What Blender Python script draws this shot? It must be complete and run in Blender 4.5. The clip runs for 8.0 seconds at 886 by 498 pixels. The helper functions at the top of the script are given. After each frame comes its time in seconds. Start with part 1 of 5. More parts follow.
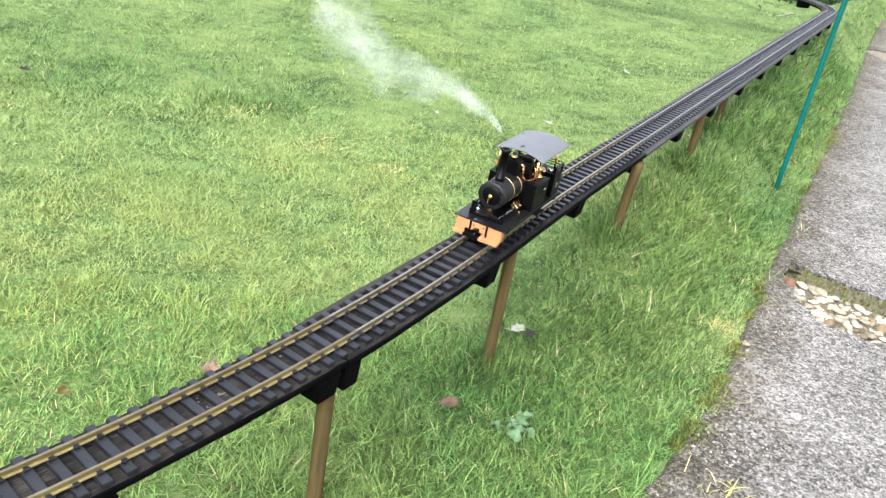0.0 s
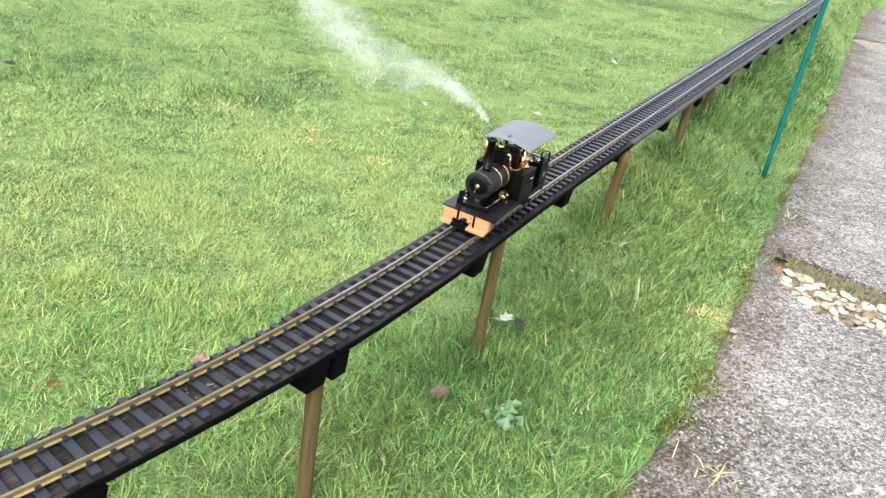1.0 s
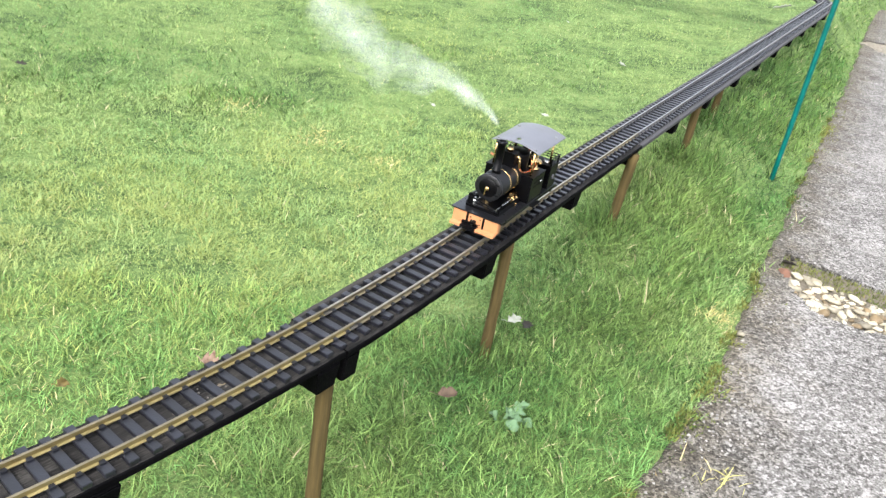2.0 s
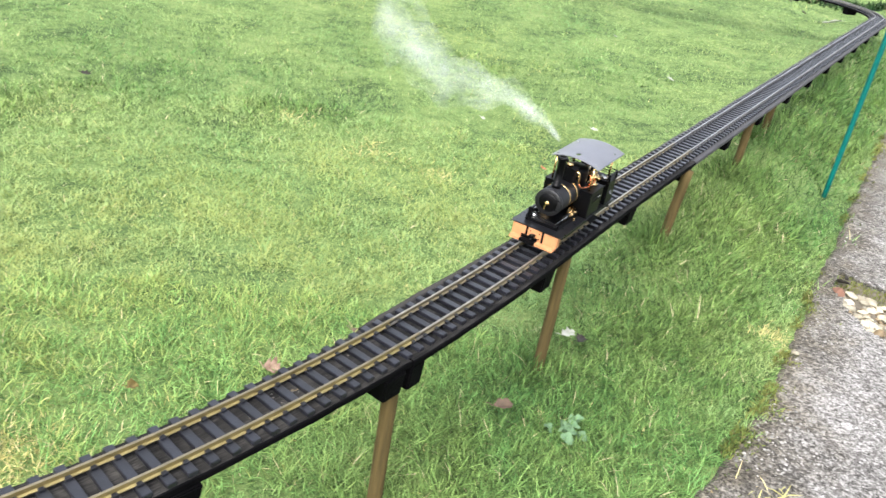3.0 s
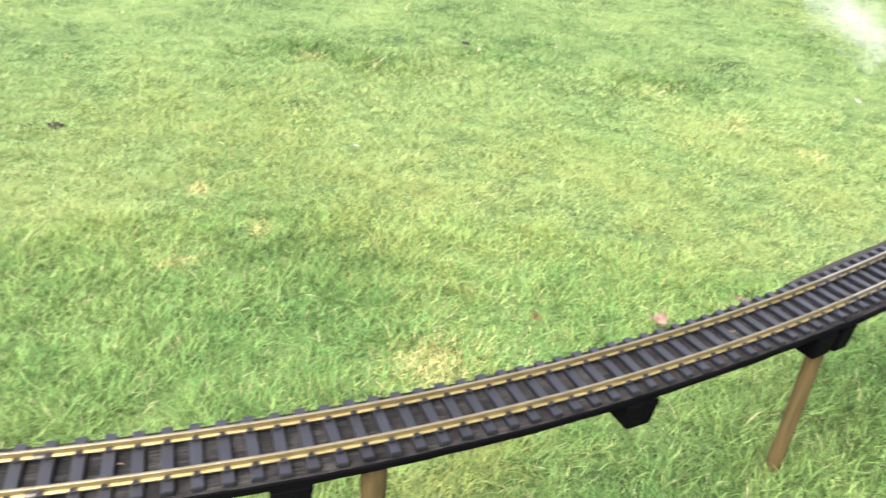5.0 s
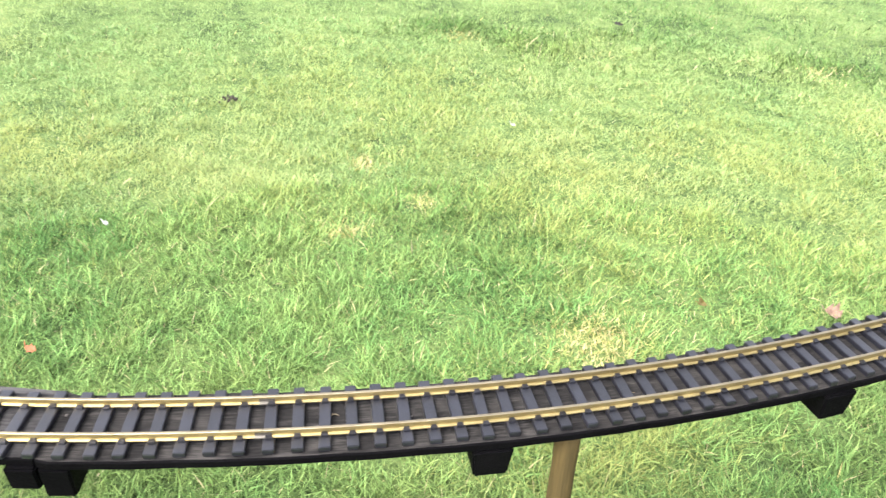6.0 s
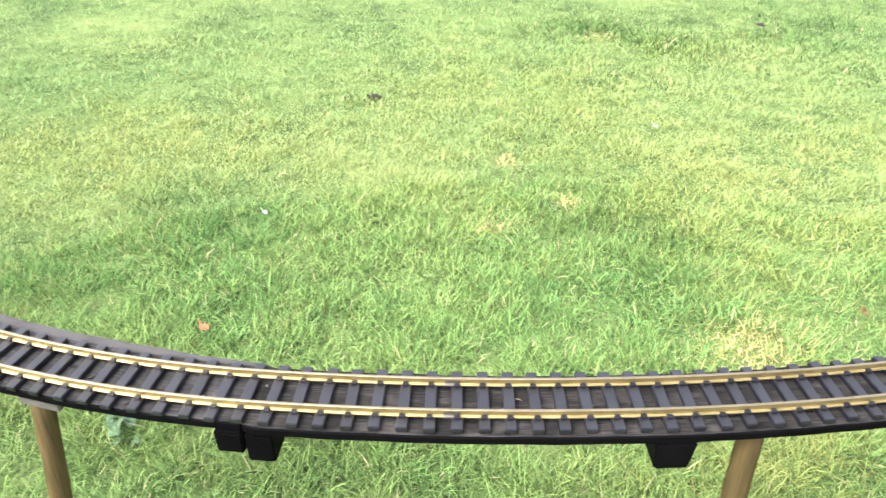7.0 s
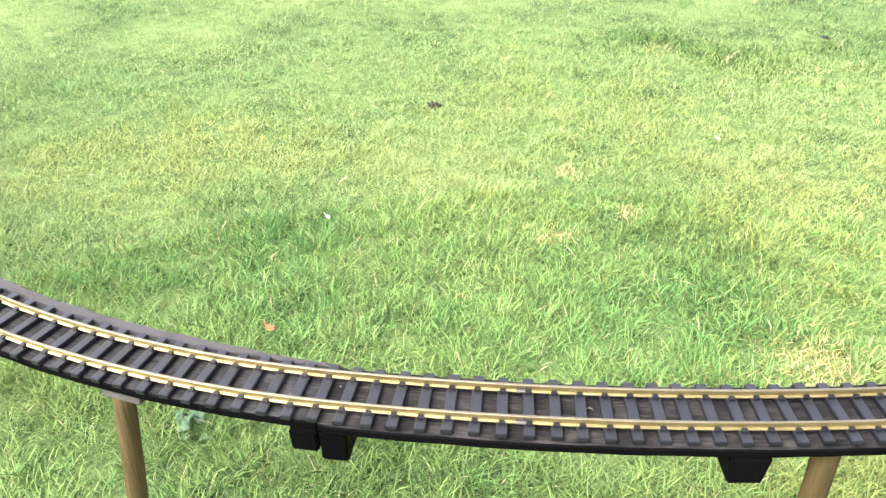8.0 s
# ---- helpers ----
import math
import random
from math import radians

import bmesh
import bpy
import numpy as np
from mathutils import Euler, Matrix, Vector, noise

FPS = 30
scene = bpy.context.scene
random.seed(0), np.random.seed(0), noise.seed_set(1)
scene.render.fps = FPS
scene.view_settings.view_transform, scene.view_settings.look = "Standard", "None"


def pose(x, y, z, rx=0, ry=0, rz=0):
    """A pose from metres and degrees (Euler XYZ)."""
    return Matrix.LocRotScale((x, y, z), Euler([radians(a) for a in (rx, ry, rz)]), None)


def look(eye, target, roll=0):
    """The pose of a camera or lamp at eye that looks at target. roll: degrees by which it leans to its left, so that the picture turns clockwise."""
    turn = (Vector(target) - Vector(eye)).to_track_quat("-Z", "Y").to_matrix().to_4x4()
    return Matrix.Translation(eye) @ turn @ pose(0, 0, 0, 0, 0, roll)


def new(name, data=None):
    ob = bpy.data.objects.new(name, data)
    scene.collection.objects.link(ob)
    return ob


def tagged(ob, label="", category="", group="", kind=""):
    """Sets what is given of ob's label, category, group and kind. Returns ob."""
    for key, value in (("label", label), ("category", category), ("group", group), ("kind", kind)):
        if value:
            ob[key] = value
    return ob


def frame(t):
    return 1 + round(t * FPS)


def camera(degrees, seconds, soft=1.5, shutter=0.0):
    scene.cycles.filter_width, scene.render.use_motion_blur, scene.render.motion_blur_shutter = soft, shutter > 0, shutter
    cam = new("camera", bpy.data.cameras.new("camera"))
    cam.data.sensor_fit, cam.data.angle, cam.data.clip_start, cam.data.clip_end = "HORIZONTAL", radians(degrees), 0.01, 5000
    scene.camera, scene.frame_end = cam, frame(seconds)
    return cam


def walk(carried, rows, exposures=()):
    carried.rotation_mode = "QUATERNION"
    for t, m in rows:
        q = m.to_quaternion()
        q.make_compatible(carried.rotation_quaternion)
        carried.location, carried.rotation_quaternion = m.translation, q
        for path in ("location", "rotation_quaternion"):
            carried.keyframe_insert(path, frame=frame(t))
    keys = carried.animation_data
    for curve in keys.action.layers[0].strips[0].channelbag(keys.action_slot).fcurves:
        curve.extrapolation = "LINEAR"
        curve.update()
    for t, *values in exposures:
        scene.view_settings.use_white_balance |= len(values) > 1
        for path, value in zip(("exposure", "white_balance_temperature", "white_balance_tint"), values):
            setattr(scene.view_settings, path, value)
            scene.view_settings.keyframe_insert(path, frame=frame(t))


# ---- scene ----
cam = camera(56.72, 8.0, 1.4, 0.3)
PATH = [
    (0, (0.0000, 0.0000, 0.9152), (0.2858, 1.7523, -0.0055), 10.66),
    (0.5, (0.0087, -0.0033, 0.9134), (0.3071, 1.7446, -0.0116), 10.54),
    (1, (0.0049, -0.0070, 0.9146), (0.3139, 1.7351, -0.0180), 10.47),
    (2.5, (-0.0141, -0.0122, 0.9207), (0.2545, 1.7351, -0.0146), 10.61),
    (3, (-0.0457, -0.0249, 0.9245), (0.1620, 1.7358, -0.0012), 10.33),
    (3.5, (-0.0771, -0.0424, 0.9224), (0.0268, 1.7243, -0.0093), 9.90),
    (4, (-0.0982, -0.0493, 0.9211), (-0.0935, 1.7118, -0.0267), 9.64),
    (4.5, (-0.1777, -0.0880, 0.8934), (-0.3743, 1.6393, -0.0954), 7.52),
    (4.8, (-0.2153, -0.1150, 0.8831), (-0.5671, 1.5689, -0.1370), 6.19),
    (5, (-0.2342, -0.1429, 0.8780), (-0.6873, 1.5102, -0.1525), 5.33),
    (5.2, (-0.2642, -0.1630, 0.8803), (-0.7891, 1.4548, -0.1720), 4.72),
    (6.3, (-0.3238, -0.2138, 0.8747), (-1.0866, 1.2810, -0.2133), 1.97),
    (6.5, (-0.3428, -0.2283, 0.8728), (-1.1511, 1.2401, -0.2183), 1.30),
    (7, (-0.3721, -0.2639, 0.8748), (-1.2921, 1.1432, -0.2087), 0.18),
    (7.5, (-0.3927, -0.2861, 0.8737), (-1.3815, 1.0820, -0.1990), -0.29),
    (8, (-0.3936, -0.2899, 0.8777), (-1.4081, 1.0651, -0.1877), -0.38),
]
walk(cam, [(t, look(eye, target, roll)) for t, eye, target, roll in PATH], exposures=[(0.0, 1.81, 6300, 10), (3.0, 1.82, 6350, 10), (4.5, 2.00, 6500, 14), (5.2, 2.13, 6480, 15), (6.5, 2.32, 6450, 14), (8.0, 2.31, 6450, 14)])

# ---- world and light: bright overcast day ----
world = bpy.data.worlds.new("sky")
scene.world = world
world.use_nodes = True
wn = world.node_tree.nodes
sky = wn.new("ShaderNodeTexSky")
sky.sky_type = "NISHITA"
sky.sun_disc = False
sky.sun_elevation, sky.sun_rotation = radians(48), radians(200)
sky.air_density, sky.dust_density, sky.ozone_density = 1.0, 4.0, 1.0
pale = wn.new("ShaderNodeHueSaturation")
pale.inputs["Saturation"].default_value = 0.35
world.node_tree.links.new(sky.outputs[0], pale.inputs["Color"])
world.node_tree.links.new(pale.outputs[0], wn["Background"].inputs[0])
wn["Background"].inputs[1].default_value = 0.15
sun_data = bpy.data.lights.new("sun", "SUN")
sun_data.energy, sun_data.angle, sun_data.color = 1.5, radians(50), (1.0, 0.97, 0.92)
sun = new("sun", sun_data)
sun.matrix_world = look((-3.0, -2.0, 6.0), (0, 1, 0))


# ---- materials ----
def material(name, colour, second=None, rough=0.6, metal=0.0, scale=40.0, fine=0.0, bump=0.0, bump_scale=200.0, spread=0.5,
             random_tint=0.0, specular=0.5, upright=1.0):
    """A procedural surface: two colours mixed by noise at two scales, with relief, and a tint that differs from piece to piece."""
    m = bpy.data.materials.new(name)
    m.use_nodes = True
    n, l = m.node_tree.nodes, m.node_tree.links
    p = n["Principled BSDF"]
    p.inputs["Roughness"].default_value, p.inputs["Metallic"].default_value = rough, metal
    p.inputs["Specular IOR Level"].default_value = specular
    geo = n.new("ShaderNodeNewGeometry")
    co = n.new("ShaderNodeMapping")
    co.inputs["Scale"].default_value = (1, 1, upright)
    l.new(geo.outputs["Position"], co.inputs["Vector"])
    big = n.new("ShaderNodeTexNoise")
    big.inputs["Scale"].default_value, big.inputs["Detail"].default_value = scale, 6
    l.new(co.outputs[0], big.inputs["Vector"])
    ramp = n.new("ShaderNodeMapRange")
    ramp.inputs[1].default_value, ramp.inputs[2].default_value = 0.5 - spread / 2, 0.5 + spread / 2
    l.new(big.outputs["Fac"], ramp.inputs[0])
    mix = n.new("ShaderNodeMix")
    mix.data_type = "RGBA"
    mix.inputs[6].default_value = (*colour, 1)
    mix.inputs[7].default_value = (*(second or [c * 0.7 for c in colour]), 1)
    l.new(ramp.outputs[0], mix.inputs[0])
    out = mix.outputs[2]
    if random_tint:
        info = n.new("ShaderNodeObjectInfo")
        hsv = n.new("ShaderNodeHueSaturation")
        vary = n.new("ShaderNodeMapRange")
        vary.inputs[3].default_value, vary.inputs[4].default_value = 1 - random_tint, 1 + random_tint
        l.new(info.outputs["Random"], vary.inputs[0])
        l.new(vary.outputs[0], hsv.inputs["Value"])
        l.new(out, hsv.inputs["Color"])
        out = hsv.outputs[0]
    l.new(out, p.inputs["Base Color"])
    small = n.new("ShaderNodeTexNoise")
    small.inputs["Scale"].default_value, small.inputs["Detail"].default_value = bump_scale, 4
    l.new(co.outputs[0], small.inputs["Vector"])
    if fine:
        rr = n.new("ShaderNodeMapRange")
        rr.inputs[3].default_value, rr.inputs[4].default_value = max(0.02, rough - fine), min(1, rough + fine)
        l.new(small.outputs["Fac"], rr.inputs[0])
        l.new(rr.outputs[0], p.inputs["Roughness"])
    if bump:
        b = n.new("ShaderNodeBump")
        b.inputs["Strength"].default_value, b.inputs["Distance"].default_value = bump, 0.001
        l.new(small.outputs["Fac"], b.inputs["Height"])
        l.new(b.outputs[0], p.inputs["Normal"])
    return m


BOARD = material("black recycled plastic", (0.0012, 0.0012, 0.0015), (0.0034, 0.0033, 0.0038), 0.7, scale=22, fine=0.2, bump=0.6, bump_scale=350, specular=0.03)
SLEEPER = material("black moulded plastic", (0.0042, 0.0046, 0.0072), (0.0100, 0.0108, 0.0158), 0.36, scale=60, fine=0.12, bump=0.3, bump_scale=500, random_tint=0.25, specular=0.8)
PALER_BOARD = material("paler grey-black plastic", (0.020, 0.019, 0.021), (0.045, 0.043, 0.045), 0.7, scale=14, bump=0.4)
DULL = material("dull nickel plate", (0.20, 0.19, 0.16), (0.10, 0.09, 0.08), 0.5, 0.8, scale=90)
PACKING = material("grey weathered wedge", (0.085, 0.08, 0.07), (0.05, 0.046, 0.038), 0.8, scale=50)
RAIL_HEAD = material("rail head worn pale", (0.31, 0.265, 0.172), (0.225, 0.19, 0.125), 0.46, 0.9, scale=45, fine=0.12, bump=0.15, bump_scale=400)
BRASS_RAIL = material("weathered brass rail", (0.44, 0.365, 0.175), (0.31, 0.25, 0.11), 0.46, 0.85, scale=45, fine=0.15, bump=0.2, bump_scale=400)
# farther rails: the sky's grey reflection at low angles is put into the colour
SKY_TINGED = material("brass rail tinged with sky grey", (0.34, 0.29, 0.185), (0.24, 0.20, 0.125), 0.5, 0.85, scale=45, fine=0.15, bump=0.2, bump_scale=400)
SKY_TINGED_HEAD = material("rail head tinged with sky grey", (0.44, 0.40, 0.32), (0.33, 0.30, 0.24), 0.38, 0.9, scale=45, fine=0.12, bump=0.15, bump_scale=400)
SKY_GREY_RAIL = material("rail in reflected-sky grey", (0.27, 0.255, 0.235), (0.17, 0.16, 0.145), 0.5, 0.85, scale=45, fine=0.15, bump=0.2, bump_scale=400)
SKY_GREY_HEAD = material("rail head in reflected-sky grey", (0.42, 0.41, 0.40), (0.32, 0.31, 0.30), 0.36, 0.9, scale=45, fine=0.12, bump=0.15, bump_scale=400)
BRASS = material("polished brass", (0.66, 0.47, 0.23), (0.48, 0.32, 0.14), 0.25, 1.0, scale=60, fine=0.1)
COPPER = material("copper pipe", (0.78, 0.30, 0.14), (0.6, 0.2, 0.08), 0.25, 1.0, scale=80)
STEEL = material("bright steel", (0.75, 0.75, 0.73), (0.5, 0.5, 0.5), 0.25, 1.0, scale=80)
PAINT = material("satin black paint", (0.0008, 0.0008, 0.0010), (0.0017, 0.0017, 0.0022), 0.36, scale=30, fine=0.1, bump=0.1, bump_scale=600, specular=0.10)
BOILER = material("satin blue-black stove paint", (0.0030, 0.0031, 0.0038), (0.0055, 0.0056, 0.0068), 0.44, scale=30, fine=0.1, bump=0.1, bump_scale=600, specular=0.36)
PLATE = material("satin black running plate paint", (0.0030, 0.0031, 0.0040), (0.0060, 0.0062, 0.0078), 0.30, scale=30, fine=0.08, bump=0.05, specular=0.5)
# the sky's reflection on the black roof is put into this grey base
SKY_SHEEN_PAINT = material("satin black paint with grey sky sheen", (0.075, 0.076, 0.090), (0.095, 0.097, 0.112), 0.38, scale=25, fine=0.06, bump=0.05, specular=0.7)
ORANGE = material("orange painted beam", (0.42, 0.19, 0.085), (0.34, 0.145, 0.06), 0.45, scale=50, fine=0.1)
POST = material("weathered round timber", (0.108, 0.076, 0.030), (0.044, 0.035, 0.015), 0.85, scale=170, bump=0.9, bump_scale=420, spread=0.6, specular=0.1, upright=0.07)
STAKE = material("green plastic cane", (0.0, 0.092, 0.080), (0.0, 0.066, 0.056), 0.45, scale=60, specular=0.2)
STONE = material("pale aggregate stone", (0.30, 0.288, 0.27), (0.10, 0.095, 0.088), 0.7, scale=60, spread=0.3)
OCHRE = material("ochre pebble", (0.17, 0.12, 0.06), (0.09, 0.065, 0.035), 0.6, scale=40, bump=0.3, random_tint=0.3)
PEBBLE = material("cream pebble", (0.38, 0.345, 0.26), (0.17, 0.145, 0.095), 0.65, scale=45, bump=0.4, random_tint=0.5)
LEAF = material("dry fallen leaf", (0.135, 0.088, 0.056), (0.060, 0.040, 0.026), 0.7, scale=90, bump=0.5)
PALE_LEAF = material("bleached fallen leaf", (0.36, 0.37, 0.33), (0.2, 0.21, 0.16), 0.6, scale=70, bump=0.4)
RED_LEAF = material("rust-red fallen leaf", (0.40, 0.13, 0.05), (0.26, 0.08, 0.03), 0.6, scale=90)
WEED = material("pale blue-green weed leaf", (0.075, 0.140, 0.068), (0.112, 0.178, 0.098), 0.7, scale=60, specular=0.2)


def weathered_board(name, stops, rough=0.75):
    """Board top: streaks of dust and wear that run along the grain, with blotches across it."""
    m = bpy.data.materials.new(name)
    m.use_nodes = True
    n, l = m.node_tree.nodes, m.node_tree.links
    p = n["Principled BSDF"]
    p.inputs["Roughness"].default_value, p.inputs["Specular IOR Level"].default_value = rough, 0.1
    uv = n.new("ShaderNodeUVMap")
    uv.uv_map = "grain"

    def streak(along, over, detail):
        stretch = n.new("ShaderNodeMapping")
        stretch.inputs["Scale"].default_value = (along, over, 1)
        t = n.new("ShaderNodeTexNoise")
        t.inputs["Scale"].default_value, t.inputs["Detail"].default_value, t.inputs["Roughness"].default_value = 1, detail, 0.65
        l.new(uv.outputs[0], stretch.inputs["Vector"])
        l.new(stretch.outputs[0], t.inputs["Vector"])
        return t.outputs["Fac"]

    add = n.new("ShaderNodeMath")
    add.operation = "MULTIPLY_ADD"
    add.inputs[1].default_value = 0.9
    l.new(streak(16, 30, 4), add.inputs[0])
    l.new(streak(30, 420, 5), add.inputs[2])
    # more dust lies beyond the ends of the sleepers
    split = n.new("ShaderNodeSeparateXYZ")
    l.new(uv.outputs[0], split.inputs[0])
    margin = n.new("ShaderNodeMapRange")
    margin.inputs[1].default_value, margin.inputs[2].default_value, margin.inputs[4].default_value = 0.044, 0.050, 0.30
    l.new(split.outputs["Y"], margin.inputs[0])
    dust = n.new("ShaderNodeMath")
    l.new(add.outputs[0], dust.inputs[0])
    l.new(margin.outputs[0], dust.inputs[1])
    span = n.new("ShaderNodeMapRange")
    span.inputs[1].default_value, span.inputs[2].default_value = 0.62, 1.28
    l.new(dust.outputs[0], span.inputs[0])
    ramp = n.new("ShaderNodeValToRGB")
    e = ramp.color_ramp.elements
    while len(e) < len(stops):
        e.new(0.5)
    for k, (at, c) in enumerate(stops):
        e[k].position, e[k].color = at, (*c, 1)
    l.new(span.outputs[0], ramp.inputs[0])
    l.new(ramp.outputs[0], p.inputs["Base Color"])
    b = n.new("ShaderNodeBump")
    b.inputs["Strength"].default_value, b.inputs["Distance"].default_value = 0.7, 0.001
    l.new(add.outputs[0], b.inputs["Height"])
    l.new(b.outputs[0], p.inputs["Normal"])
    return m


DUSTY = weathered_board("black board worn grey along its grain", [(0.15, (0.0020, 0.0020, 0.0021)), (0.5, (0.0090, 0.0085, 0.0083)), (0.85, (0.034, 0.0318, 0.0298))])
DUST_WORN = weathered_board("black board grey where it is worn", [(0.15, (0.0040, 0.0039, 0.0040)), (0.5, (0.0170, 0.0160, 0.0152)), (0.85, (0.050, 0.047, 0.043))])
DUST_GREY = weathered_board("black board grey-brown with dust", [(0.15, (0.008, 0.0078, 0.0080)), (0.5, (0.0250, 0.0242, 0.0243)), (0.85, (0.060, 0.058, 0.057))])


def concrete_material():
    """Worn concrete: pale and dark grains of aggregate at two sizes, broad stains, and strong fine relief."""
    m = bpy.data.materials.new("worn exposed-aggregate concrete")
    m.use_nodes = True
    n, l = m.node_tree.nodes, m.node_tree.links
    p = n["Principled BSDF"]
    p.inputs["Roughness"].default_value, p.inputs["Specular IOR Level"].default_value = 0.85, 0.2
    geo = n.new("ShaderNodeNewGeometry")

    def grain(scale, detail, rough=0.6):
        t = n.new("ShaderNodeTexNoise")
        t.inputs["Scale"].default_value, t.inputs["Detail"].default_value, t.inputs["Roughness"].default_value = scale, detail, rough
        l.new(geo.outputs["Position"], t.inputs["Vector"])
        return t.outputs["Fac"]

    def stones(scale):
        """A random value for each stone of that many to the metre."""
        t = n.new("ShaderNodeTexVoronoi")
        t.inputs["Scale"].default_value, t.inputs["Randomness"].default_value = scale, 1.0
        wobble = n.new("ShaderNodeVectorMath")
        wobble.operation = "MULTIPLY_ADD"
        wobble.inputs[1].default_value = (0.004, 0.004, 0.004)
        ripple = n.new("ShaderNodeTexNoise")
        ripple.inputs["Scale"].default_value = scale * 1.6
        l.new(geo.outputs["Position"], ripple.inputs["Vector"])
        l.new(ripple.outputs["Color"], wobble.inputs[0])
        l.new(geo.outputs["Position"], wobble.inputs[2])
        l.new(wobble.outputs[0], t.inputs["Vector"])
        split = n.new("ShaderNodeSeparateColor")
        l.new(t.outputs["Color"], split.inputs[0])
        return split.outputs[0]

    fine, coarse, stain = grain(240, 3, 0.75), grain(34, 5, 0.7), grain(3.5, 6, 0.62)

    def weighted(value, weight, rest=None):
        node = n.new("ShaderNodeMath")
        node.operation = "MULTIPLY_ADD"
        node.inputs[1].default_value, node.inputs[2].default_value = weight, 0.0
        l.new(value, node.inputs[0])
        if rest:
            l.new(rest, node.inputs[2])
        return node.outputs[0]

    relief = weighted(stones(250), 0.50, weighted(fine, 0.95))
    total = weighted(stain, 0.55, weighted(coarse, 0.35, weighted(stones(120), 0.32, relief)))
    ramp = n.new("ShaderNodeValToRGB")
    e = ramp.color_ramp.elements
    e.new(0.5)
    e.new(0.5)
    for k, (at, c) in enumerate([(0.97, (0.034, 0.032, 0.029)), (1.24, (0.104, 0.098, 0.091)), (1.42, (0.172, 0.165, 0.156)), (1.72, (0.35, 0.335, 0.322))]):
        e[k].position, e[k].color = at - 0.85, (*c, 1)
    shift = n.new("ShaderNodeMath")
    shift.operation = "SUBTRACT"
    shift.inputs[1].default_value = 0.85
    l.new(total, shift.inputs[0])
    l.new(shift.outputs[0], ramp.inputs[0])
    # soil washed over from the lawn along the path's edge
    across = n.new("ShaderNodeVectorMath")
    across.operation = "DOT_PRODUCT"
    across.inputs[1].default_value = (-4.64, 3.11, 0)
    l.new(geo.outputs["Position"], across.inputs[0])
    worn = n.new("ShaderNodeMath")
    worn.operation = "MULTIPLY_ADD"
    worn.inputs[1].default_value, worn.inputs[2].default_value = 2.4, -0.85
    l.new(grain(11, 6, 0.65), worn.inputs[0])
    soil = n.new("ShaderNodeMath")
    soil.operation = "ADD"
    l.new(across.outputs["Value"], soil.inputs[0])
    l.new(worn.outputs[0], soil.inputs[1])
    film = n.new("ShaderNodeMapRange")
    film.inputs[1].default_value, film.inputs[2].default_value = -0.35, 0.55
    film.inputs[4].default_value = 0.85
    l.new(soil.outputs[0], film.inputs[0])
    dirty = n.new("ShaderNodeMix")
    dirty.data_type, dirty.blend_type = "RGBA", "MULTIPLY"
    dirty.inputs[7].default_value = (0.52, 0.47, 0.36, 1)
    l.new(film.outputs[0], dirty.inputs[0])
    l.new(ramp.outputs[0], dirty.inputs[6])
    l.new(dirty.outputs[2], p.inputs["Base Color"])
    b = n.new("ShaderNodeBump")
    b.inputs["Strength"].default_value, b.inputs["Distance"].default_value = 0.9, 0.003
    l.new(relief, b.inputs["Height"])
    l.new(b.outputs[0], p.inputs["Normal"])
    return m


CONCRETE = concrete_material()


